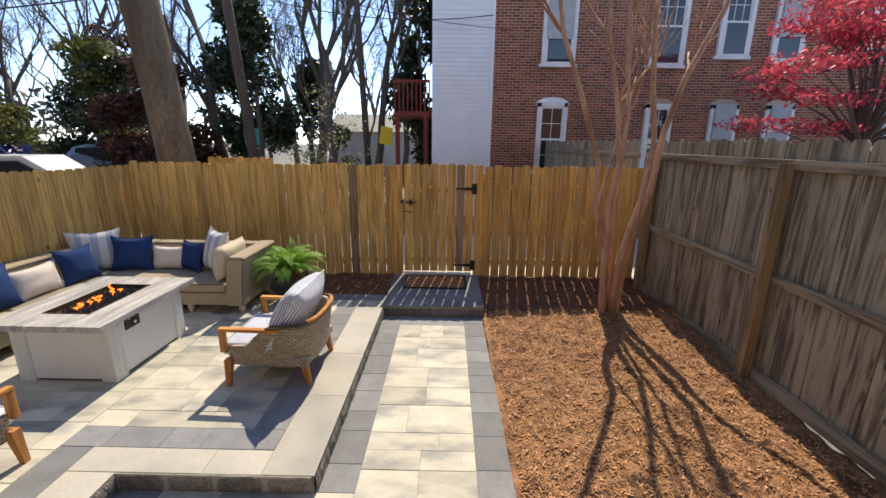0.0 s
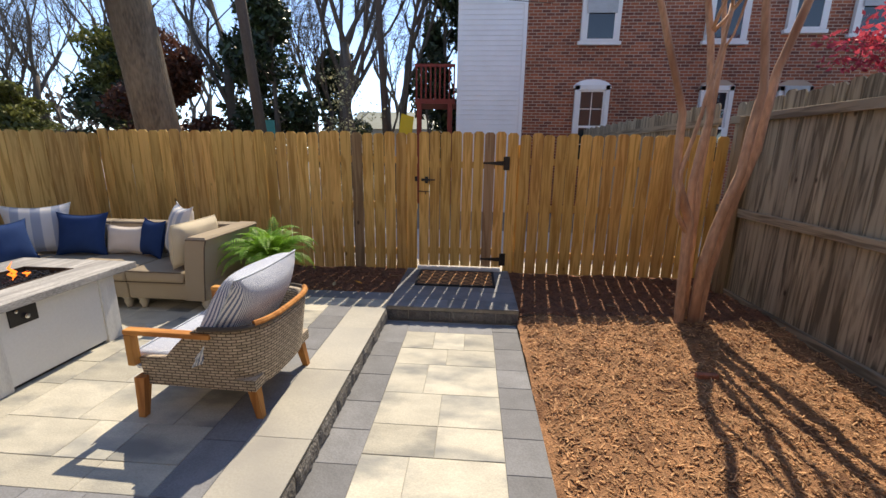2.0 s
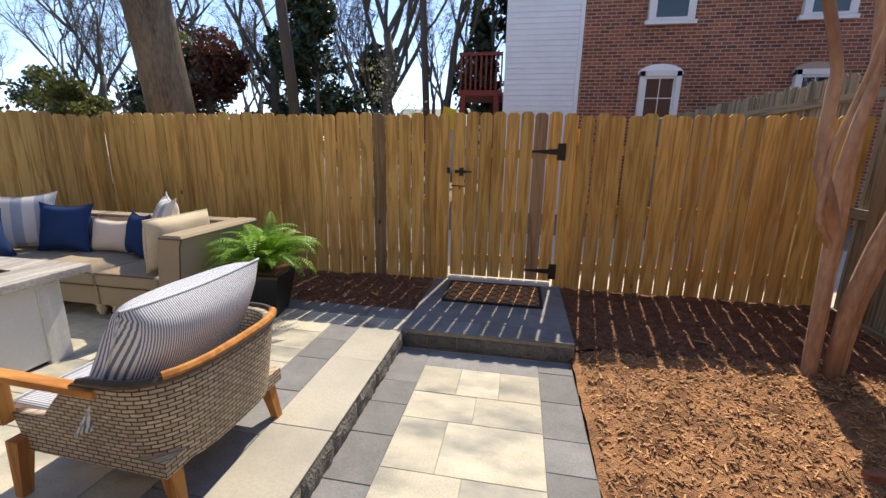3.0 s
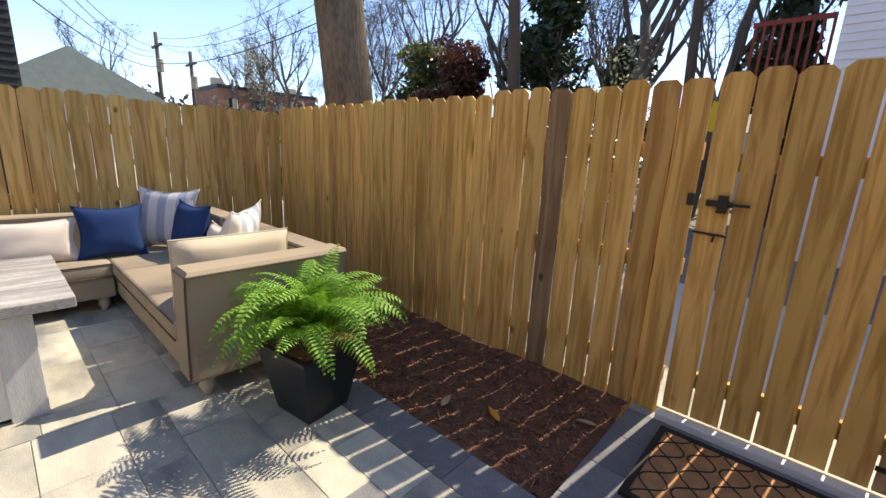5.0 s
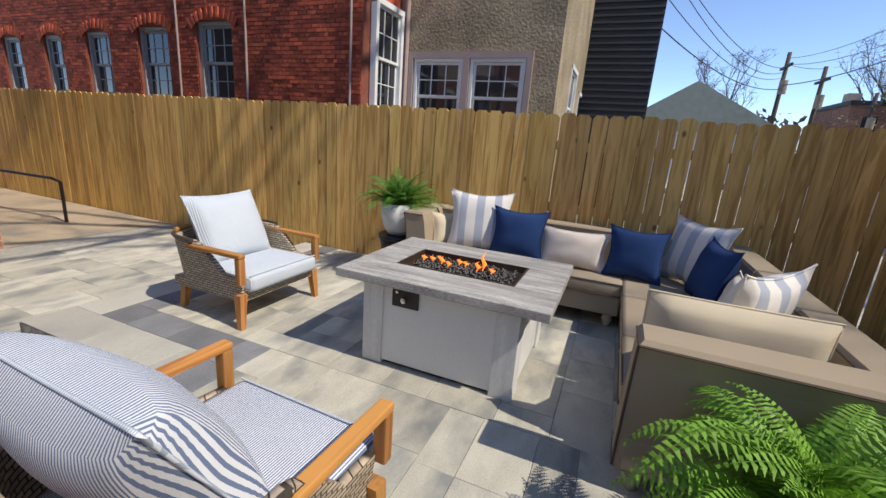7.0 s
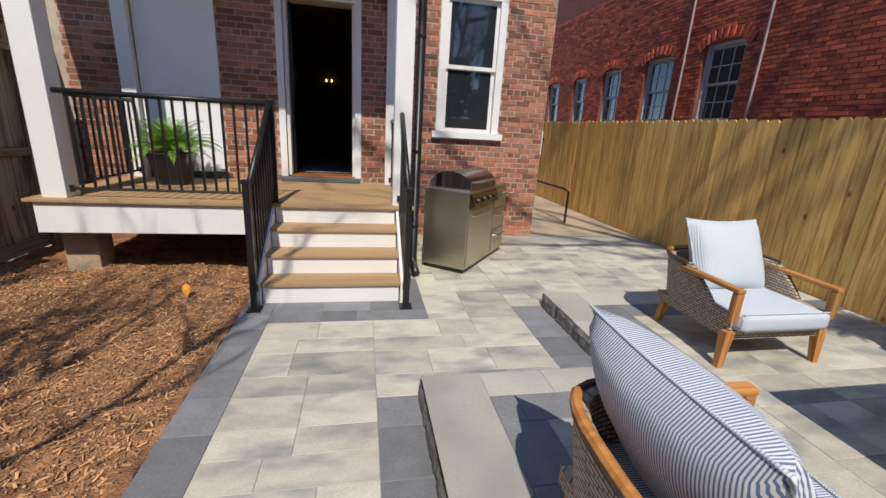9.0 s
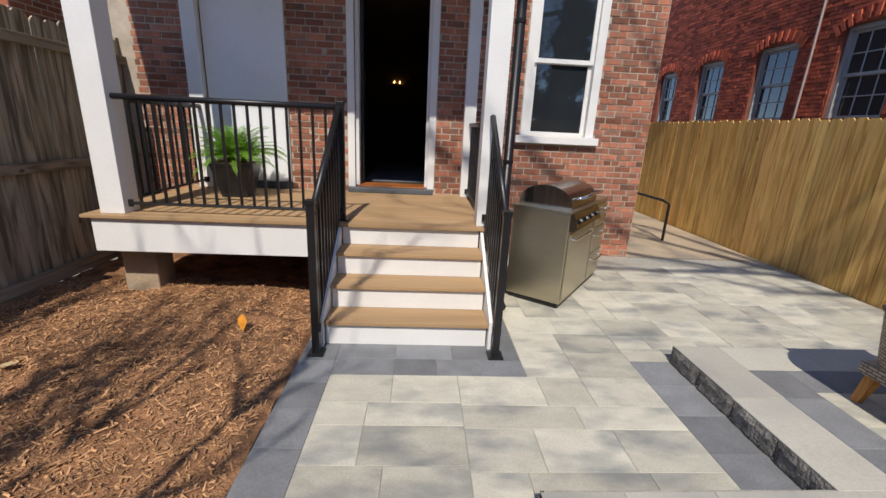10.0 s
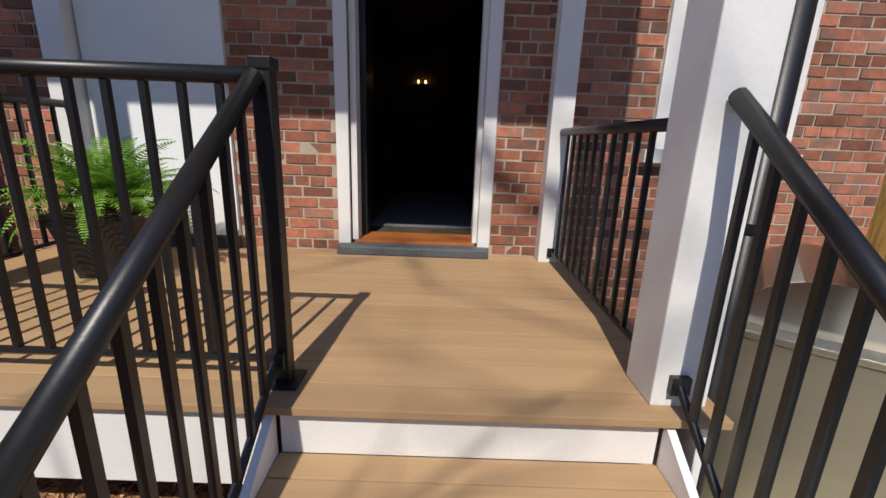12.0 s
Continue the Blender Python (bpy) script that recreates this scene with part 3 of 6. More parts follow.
structure("gate_threshold", bx(-0.70, 0.41, 6.755, 6.815, 0.14, 0.185, c=0.006), M_WHITE, "white painted threshold strip below the gate", "threshold")

# old fence
ob_old = [picket(0.146, 0.0, 2.36 + d, 0.018, 0.03).mesh("board", M_OLD) for d in (0, 0.02, -0.02)]
y = YB - 0.02
while y > -4.4:
    part("board", ob_old[RNG.randrange(3)], None, fence_old, m=pose(XR + 0.03 + RNG.uniform(-0.004, 0.004), y, -0.02, 0, 0, -90) @ pose(0, 0, 0, 0, RNG.uniform(-0.4, 0.4), 0))
    y -= 0.149 + RNG.uniform(-0.001, 0.004)
ends = (6.45, 4.0, 1.55, -0.85, -3.3)
for a, b in zip((6.85, *ends[:-1]), ends):
    for z, hh in ((2.08, 0.09), (1.02, 0.09), (0.0, 0.13)):
        part("rail", bx(XR - 0.035, XR + 0.012, b, a - 0.004, z, z + hh, c=0.006), M_OLDR, fence_old)
for py in ends:
    part("post", bx(XR - 0.13, XR - 0.037, py - 0.05, py + 0.05, -0.1, 2.14 if py > 1 else 2.1, c=0.008), M_OLDP, fence_old)
back_old = thing("fence_far", "weathered grey fence of the yard beyond the gate", "fence", kind="structure")
for i in range(46):
    part("board", ob_old[i % 3], None, back_old, m=pose(XR + 0.02, YB + 0.35 + i * 0.149, 0.0, 0, 0, 90))
part("rail", bx(XR - 0.03, XR + 0.01, YB + 0.25, 13.6, 2.08, 2.17), M_OLDR, back_old)

# ---------------------------------------------------------------- the house
WY = -1.47  # wall face
PZ = 0.748  # porch floor
structure("wall_house", Shape()
          .box(-3.13, -2.40, WY - 0.3, WY - 0.006, -0.1, 6.5).box(-2.40, -1.52, WY - 0.3, WY - 0.006, -0.1, 1.53).box(-2.40, -1.52, WY - 0.3, WY - 0.006, 3.35, 6.5)
          .box(-1.52, -0.38, WY - 0.3, WY - 0.006, -0.1, 6.5).box(-0.38, 0.52, WY - 0.3, WY - 0.006, -0.1, 0.80).box(-0.38, 0.52, WY - 0.3, WY - 0.006, 3.02, 6.5)
          .box(0.52, 3.3, WY - 0.3, WY - 0.006, -0.1, 6.5).box(-3.13, -2.83, -9.0, WY - 0.3, -0.1, 6.5).box(3.0, 3.3, -9.0, WY - 0.3, -0.1, 6.5),
          M_MORTAR, "old red brick rear wall with pale mortar", "wall")
wall = bpy.data.objects["wall_house"]
# porch roof and its shade
structure("porch_ceiling", bx(-1.05, 3.1, WY, 0.35, 3.88, 4.02), M_WHITE, "white painted porch ceiling", "ceiling")
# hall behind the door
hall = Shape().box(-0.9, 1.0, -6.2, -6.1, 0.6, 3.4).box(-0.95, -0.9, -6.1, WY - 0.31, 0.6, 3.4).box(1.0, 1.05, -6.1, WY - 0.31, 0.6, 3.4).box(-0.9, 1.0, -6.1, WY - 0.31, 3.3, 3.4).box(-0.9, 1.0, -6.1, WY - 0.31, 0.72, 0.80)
structure("hall_walls", hall, M_UNLIT, "dark unlit hall behind the open door", "hall")
tagged(part("hall_rug", bx(-0.4, 0.5, -4.6, -2.1, 0.804, 0.815), M_RUG), "grey-blue rug on the dark hall floor", "rug")
structure("door_threshold", bx(-0.36, 0.50, WY - 0.32, WY - 0.02, 0.80, 0.825, c=0.004), M_DOORF, "orange-brown stained wooden threshold", "threshold")
structure("door_sill", bx(-0.45, 0.60, WY - 0.012, WY + 0.11, PZ, 0.812, c=0.012), M_SLATE, "dark slate door sill", "sill")
frame_ob = thing("door_frame", "white painted wooden door frame", "door frame", kind="structure")
part("jamb", bx(0.52, 0.605, WY - 0.18, WY + 0.02, 0.806, 3.02, c=0.006), M_WHITE, frame_ob)
part("jamb", bx(-0.46, -0.375, WY - 0.18, WY + 0.02, 0.806, 3.02, c=0.006), M_WHITE, frame_ob)
part("head", bx(-0.46, 0.605, WY - 0.18, WY + 0.022, 3.022, 3.12, c=0.006), M_WHITE, frame_ob)
part("stop", bx(0.475, 0.519, WY - 0.16, WY - 0.03, 0.826, 3.02, c=0.004), M_WHITE, frame_ob)
part("stop", bx(-0.374, -0.34, WY - 0.16, WY - 0.03, 0.826, 3.02, c=0.004), M_WHITE, frame_ob)
door = thing("door_1", "black panelled door standing open into the hall", "door", pose(0.46, WY - 0.2, 0.83, 0, 0, -84), kind="structure")
part("leaf", bx(0, 0.85, -0.02, 0.02, 0, 2.18, c=0.004), M_BLACK, door)
part("door_handle", Shape().tube([(0.78, 0.02, 0.95), (0.78, 0.07, 0.95), (0.69, 0.07, 0.95)], 0.009, 8), M_CHROME, door)
sconce = thing("hall_lamp", "small lit brass wall lamp in the dark hall", "lamp", pose(0.30, -6.09, 2.45))
part("arm", bx(-0.09, 0.09, 0.0, 0.03, -0.02, 0.0), M_BRONZE, sconce)
for dx in (-0.06, 0.06):
    part("bulb", Shape().lathe([(0.004, 0), (0.018, 0.02), (0.016, 0.04), (0.003, 0.06)], 10, pose(dx, 0.03, 0)), M_BULB, sconce, smooth=True)

# window beside the porch
def sash_window(name, x0, x1, z0, z1, wy, label, depth=0.10, muntins=0, both=False, mat=M_WHITE, out=Vector((0, 1, 0)), blind=False, casing=0.09, sill=True):
    """A double-hung window; built on a wall that faces +y and turned by its pose."""
    w = thing(name, label, "window", kind="structure")
    for a, b in ((x0, x0 + casing), (x1 - casing, x1)):
        part("casing", bx(a, b, wy - depth, wy + 0.02, z0, z1, c=0.004), mat, w)
    part("head_casing", bx(x0, x1, wy - depth, wy + 0.024, z1 - casing, z1 + 0.004), mat, w)
    if sill:
        part("window_sill", bx(x0 - 0.06, x1 + 0.06, wy - depth, wy + 0.07, z0 - 0.09, z0 - 0.002, c=0.006), mat, w)
    a, b, mid = x0 + casing, x1 - casing, (z0 + z1 - casing) / 2
    for k, (za, zb, yy) in enumerate(((z0, mid + 0.02, wy - 0.07), (mid - 0.02, z1 - casing, wy - 0.035))):
        fr = Shape().box(a, a + 0.045, yy - 0.03, yy, za, zb).box(b - 0.045, b, yy - 0.03, yy, za, zb).box(a + 0.045, b - 0.045, yy - 0.03, yy, za, za + 0.05).box(a + 0.045, b - 0.045, yy - 0.03, yy, zb - 0.05, zb)
        if muntins and (k or both):
            for q in range(1, muntins):
                xm = a + (b - a) * q / muntins
                fr.box(xm - 0.009, xm + 0.009, yy - 0.022, yy - 0.002, za + 0.05, zb - 0.05)
            fr.box(a + 0.045, b - 0.045, yy - 0.021, yy - 0.003, (za + zb) / 2 - 0.009, (za + zb) / 2 + 0.009)
        part("sash", fr, mat, w)
        part("pane", bx(a + 0.04, b - 0.04, yy - 0.02, yy - 0.015, za + 0.045, zb - 0.045), M_GLASS, w)
    if blind:
        part("blind", bx(a, b, wy - 0.14, wy - 0.12, z0 + (z1 - z0) * 0.3, z1), M_CURTAIN, w)
    return w


sash_window("window_1", -2.42, -1.50, 1.53, 3.35, WY, "white double-hung sash window with a deep sill", casing=0.10)
# one dark sheet serves as the unlit room
structure("unlit_room_sheet", bx(-2.42, -1.50, WY - 1.2, WY - 1.1, 1.2, 3.6), M_UNLIT, "near-black sheet standing for the unlit room behind the sash window", "wall")

# porch
structure("wall_panel", bx(1.30, 2.20, WY, WY + 0.03, PZ + 0.09, 3.878), M_PLASTER, "smooth white painted panel on the porch wall", "wall panel")
structure("wall_panel_base", bx(1.30, 2.20, WY, WY + 0.05, PZ, PZ + 0.085), M_SLATE, "dark slate strip below the white panel", "sill")
def white_post(name, x0, x1, y0, y1, label="square white painted porch post"):
    t_ = thing(name, label, "post", kind="structure")
    part("shaft", bx(x0, x1, y0, y1, PZ, 3.878, c=0.006), M_WHITE, t_)
    return t_
white_post("porch_post", -0.975, -0.798, 0.075, 0.255)
white_post("porch_post", 2.18, 2.38, 0.055, 0.255)
white_post("porch_pilaster", -0.93, -0.79, WY, WY + 0.13, "white painted half post against the brick wall")
white_post("porch_pilaster", 2.22, 2.38, WY, WY + 0.11, "white painted half post against the brick wall")
deck = thing("porch_deck", "tan composite deck boards over a white skirt", "porch", kind="structure")
yy = 0.325
for k in range(13):
    part("board", bx(-1.02, 2.50, yy - 0.134, yy, PZ - 0.028, PZ, c=0.003), M_DECK, deck)
    yy -= 0.138
part("skirt", bx(0.42, 2.44, 0.26, 0.29, 0.43, PZ - 0.03), M_WHITE, deck, "white painted skirt board")
part("skirt", bx(-1.0, -0.97, WY, 0.26, 0.43, PZ - 0.03), M_WHITE, deck, "white painted skirt board")
part("skirt", bx(2.41, 2.44, WY, 0.26, 0.43, PZ - 0.03), M_WHITE, deck, "white painted skirt board")
part("joist", bx(0.42, 2.40, -0.2, -0.12, 0.48, PZ - 0.03), M_OLDR, deck)
tagged(part("porch_pier", bx(2.12, 2.42, -0.22, 0.05, -0.1, 0.43, c=0.015), M_CONC), "rough tan concrete pier under the porch", "pier", kind="structure")
# dark sheet over the foundation brick, painting in the shade below the deck
structure("under_porch_shade", bx(-0.95, 2.4, WY, WY + 0.02, -0.1, 0.65), M_UNLIT, "dark sheet standing for the shade under the porch", "wall")

stairs = thing("porch_stairs", "four-riser wooden stair with white risers and tan treads", "stairs", kind="structure")
RIS, DEP, YT = PZ / 4, 0.245, 0.292
for k in range(4):
    yf = YT + DEP * (3 - k)
    part("riser", bx(-0.82, 0.36, yf - 0.022, yf - 0.002, RIS * k, RIS * (k + 1) - 0.03), M_WHITE, stairs)
    if k < 3:
        part("tread", bx(-0.83, 0.37, yf - 0.14, yf + 0.024, RIS * (k + 1) - 0.028, RIS * (k + 1), c=0.004), M_DECK, stairs)
        part("tread", bx(-0.83, 0.37, yf - DEP, yf - 0.144, RIS * (k + 1) - 0.028, RIS * (k + 1), c=0.004), M_DECK, stairs)
for xa in (-0.858, 0.372):
    side = [(YT, PZ - 0.03), (YT + 3 * DEP + 0.045, RIS + 0.03), (YT + 3 * DEP + 0.045, 0.0), (YT + 3 * DEP - 0.16, 0.0), (YT, 0.42)]
    part("stringer", Shape().loft([[(xx, a, b) for a, b in side] for xx in (xa, xa + 0.026)]), M_WHITE, stairs, "white painted slanted stringer")


# railings
def rail_run(name, a, b, top, bottom, n, label, posts=()):
    """Black metal rail between two plan points; top and bottom are heights at both ends."""
    r = thing(name, label, "railing")
    A, B = Vector((*a, 0)), Vector((*b, 0))
    part("top_rail", Shape().tube([A + Vector((0, 0, top[0])), B + Vector((0, 0, top[1]))], 0.024, 10), M_BLACK, r, smooth=True)
    part("bottom_rail", Shape().tube([A + Vector((0, 0, bottom[0])), B + Vector((0, 0, bottom[1]))], 0.014, 6), M_BLACK, r)
    for k in range(1, n):
        f = k / n
        p = A.lerp(B, f)
        zt, zb = top[0] + (top[1] - top[0]) * f, bottom[0] + (bottom[1] - bottom[0]) * f
        part("baluster", bx(p.x - 0.0095, p.x + 0.0095, p.y - 0.0095, p.y + 0.0095, zb, zt), M_BLACK, r)
    for px, py, z0, z1 in posts:
        part("post", bx(px - 0.026, px + 0.026, py - 0.026, py + 0.026, z0, z1, c=0.003).box(px - 0.031, px + 0.031, py - 0.031, py + 0.031, z1 - 0.02, z1 + 0.012, c=0.004).box(px - 0.055, px + 0.055, py - 0.055, py + 0.055, z0, z0 + 0.012), M_BLACK, r)
    for e, f in ((A, 0), (B, 1)):
        part("bracket", bx(e.x - 0.03, e.x + 0.03, e.y - 0.012, e.y + 0.012, (bottom[f]) - 0.03, bottom[f] + 0.03), M_BLACK, r)
    return r


rail_run("porch_railing", (2.18, 0.185), (0.40, 0.185), (1.69, 1.69), (0.83, 0.83), 17, "black metal porch railing with square balusters", [(0.38, 0.185, PZ, 1.725)])
rail_run("stair_railing", (0.392, 0.22), (0.392, 1.165), (1.685, 1.00), (0.84, 0.20), 10, "sloping black metal stair handrail", [(0.397, 1.165, 0.0, 1.085)])
rail_run("stair_railing", (-0.872, 0.265), (-0.872, 1.165), (1.675, 0.995), (0.83, 0.20), 10, "sloping black metal stair handrail", [(-0.872, 1.165, 0.0, 1.06)])
rail_run("porch_railing", (-0.875, 0.075), (-0.875, WY + 0.13), (1.615, 1.615), (0.82, 0.82), 12, "black metal side railing of the porch")
rail_run("porch_railing", (2.28, 0.055), (2.28, WY + 0.11), (1.675, 1.675), (0.84, 0.84), 13, "black metal side railing of the porch")
dsp = thing("downspout", "black metal downspout with a kicked-out foot", "downspout")
part("pipe", Shape().tube([(-1.05, 0.16, 5.0), (-1.05, 0.16, 0.16), (-1.05, 0.22, 0.08), (-1.06, 0.40, 0.045)], 0.042, 10), M_BLACK, dsp, smooth=True)
for z in (0.5, 1.3, 2.4):
    part("strap", Shape().tube([(-1.05, 0.16, z), (-1.05, 0.16, z + 0.03)], 0.047, 10), M_BLACK, dsp)
sr = thing("side_handrail", "black pipe handrail by the side steps", "handrail")
part("rail", Shape().tube([(-4.2, -2.45, -0.05), (-4.2, -2.45, 0.58), (-4.17, -2.6, 0.62), (-4.0, -5.5, 0.62)], 0.022, 8), M_BLACK, sr)
mb = thing("meter_box", "white plastic electric box on the house corner", "electric box")
part("case", bx(-3.25, -3.135, -1.95, -1.72, 1.25, 1.62, c=0.01), M_WHITE, mb)
part("dome", Shape().lathe([(0.0, 0.07), (0.05, 0.06), (0.07, 0.02), (0.07, 0)], 12, pose(-3.25, -1.83, 1.47, 0, -90, 0)), M_CHROME, mb)
tap = thing("garden_tap", "small brass garden tap on the brick wall", "tap")
part("spout", Shape().tube([(-2.65, WY + 0.0, 0.60), (-2.65, WY + 0.08, 0.60), (-2.65, WY + 0.11, 0.54)], 0.013, 8), M_IRON, tap)
part("wheel", Shape().tube([(-2.65 + 0.035 * math.cos(a), WY + 0.07, 0.65 + 0.035 * math.sin(a)) for a in [k * 0.7 for k in range(10)]], 0.005, 5), M_IRON, tap)

# ---------------------------------------------------------------- fire table
pit = thing("fire_table", "lit gas fire table with grey plank top and white base", "fire table", pose(-3.40, 3.985, P))
TX, TY, TZ = 0.525, 0.665, 0.62
HX, HY = 0.215, 0.40
topb = Shape().box(-TX, -HX, -TY, TY, TZ - 0.055, TZ, c=0.006).box(HX, TX, -TY, TY, TZ - 0.055, TZ, c=0.006).box(-HX, HX, -TY, -HY, TZ - 0.055, TZ - 0.0005, c=0.003).box(-HX, HX, HY, TY, TZ - 0.055, TZ - 0.0005, c=0.003)
part("tabletop", topb, M_PITTOP, pit, "grey-washed plank top")
part("tray", Shape().box(-HX, HX, -HY, HY, TZ - 0.07, TZ - 0.04).box(-HX, -HX + 0.012, -HY, HY, TZ - 0.04, TZ + 0.004).box(HX - 0.012, HX, -HY, HY, TZ - 0.04, TZ + 0.004).box(-HX + 0.012, HX - 0.012, -HY, -HY + 0.012, TZ - 0.04, TZ + 0.004).box(-HX + 0.012, HX - 0.012, HY - 0.012, HY, TZ - 0.04, TZ + 0.004), M_BRONZE, pit, "bronze burner tray")
bd = Shape()
for _ in range(700):
    r = RNG.uniform(0.007, 0.014)
    c = Vector((RNG.uniform(-0.13, 0.13), RNG.uniform(-0.34, 0.34), TZ - 0.035 + RNG.uniform(0, 0.03)))
    bd.add([c + Vector(d) * r for d in ((1, 0, 0), (-1, 0, 0), (0, 1, 0), (0, -1, 0), (0, 0, 1), (0, 0, -1))], [(0, 2, 4), (2, 1, 4), (1, 3, 4), (3, 0, 4), (2, 0, 5), (1, 2, 5), (3, 1, 5), (0, 3, 5)])
part("fire_glass", bd, M_BEAD, pit, "dark glass beads")["kind"] = "stuff"
for fx, fy, fh in ((0.0, 0.13, 0.12), (0.03, 0.10, 0.06), (-0.03, -0.05, 0.035), (0.02, -0.16, 0.045), (0.0, -0.24, 0.03), (-0.02, 0.0, 0.03), (0.03, 0.2, 0.03), (0.01, -0.30, 0.03), (-0.04, -0.2, 0.03), (0.05, -0.1, 0.03)):
    part("flame", Shape().tube([(fx, fy, TZ - 0.01), (fx + 0.006, fy + 0.016, TZ + fh * 0.3), (fx - 0.008, fy - 0.012, TZ + fh * 0.62), (fx + 0.006, fy + 0.014, TZ + fh)], [0.006, 0.015, 0.009, 0.001], 7), M_FLAME, pit, "orange gas flame", smooth=True)
BX_, BY_ = 0.43, 0.49
part("base", bx(-BX_, BX_, -BY_, BY_, 0.025, TZ - 0.056), M_PITBODY, pit, "smooth white base panels")
part("plinth", bx(-BX_ + 0.02, BX_ - 0.02, -BY_ + 0.02, BY_ - 0.02, 0.0, 0.024), M_IRON, pit)
for sx in (-1, 1):
    for sy in (-1, 1):
        cx, cy = sx * (BX_ - 0.055), sy * (BY_ - 0.055)
        part("corner_post", bx(cx - 0.07, cx + 0.07, cy - 0.07, cy + 0.07, 0, TZ - 0.057, c=0.005), M_PITWOOD, pit, "white-washed plank corner")
part("control_panel", bx(BX_, BX_ + 0.012, -0.30, -0.12, 0.42, 0.545, c=0.003), M_IRON, pit, "dark control panel")
part("knob", Shape().lathe([(0.0, 0.03), (0.017, 0.028), (0.02, 0.0)], 12, pose(BX_ + 0.012, -0.21, 0.475, 0, 90, 0)), M_CHROME, pit)
part("igniter", Shape().lathe([(0.0, 0.015), (0.011, 0.013), (0.012, 0.0)], 10, pose(BX_ + 0.012, -0.26, 0.52, 0, 90, 0)), M_CHROME, pit)
part("tank_cover", bx(-BX_ - 0.035, -BX_ - 0.005, 0.30, 0.40, 0.0, 0.5), M_PITWOOD, pit)


# ---------------------------------------------------------------- cushions
def cushion(w, h, t, n=12, pinch=0.12, power=0.55, ears=0.0):
    """A stuffed square in the xz plane, thick along y; piping is built apart."""
    s = Shape()
    def at(u, v, side):
        e = max(0.0, (1 - abs(u) ** 2.4) * (1 - abs(v) ** 2.4)) ** power
        px = u * w / 2 * (1 - pinch * (1 - u * u * 0.0) * (1 - abs(v) ** 1.5) * abs(u) ** 3 + ears * abs(v) ** 4)
        pz = v * h / 2 * (1 - pinch * (1 - abs(u) ** 1.5) * abs(v) ** 3 + ears * abs(u) ** 4)
        wr = 0.006 * noise.noise((u * 2.3, v * 2.3, side * 3.1 + w))
        return (px, side * (t / 2 * e + wr * e), pz)
    for side in (-1, 1):
        k = len(s.v)
        for j in range(n + 1):
            for i in range(n + 1):
                s.v.append(at(-1 + 2 * i / n, -1 + 2 * j / n, side))
        for j in range(n):
            for i in range(n):
                a = k + j * (n + 1) + i
                q = (a, a + 1, a + n + 2, a + n + 1)
                s.f.append(q if side < 0 else q[::-1])
    edge = [at(-1 + 2 * i / n, -1, 1) for i in range(n)] + [at(1, -1 + 2 * i / n, 1) for i in range(n)] + [at(1 - 2 * i / n, 1, 1) for i in range(n)] + [at(-1, 1 - 2 * i / n, 1) for i in range(n + 1)]
    return s, [(p[0], 0, p[2]) for p in edge]


def throw_pillow(label, w, h, t, material, m, piping=None, group="sofa pillows"):
    p = thing("throw_pillow", label, "pillow", m, group)
    s, edge = cushion(w, h, t, 14, 0.13, 0.5, 0.06)
    part("cover", s, material, p, smooth=True)
    part("piping", Shape().tube(edge, 0.006, 5), piping or material, p, smooth=True)
    return p


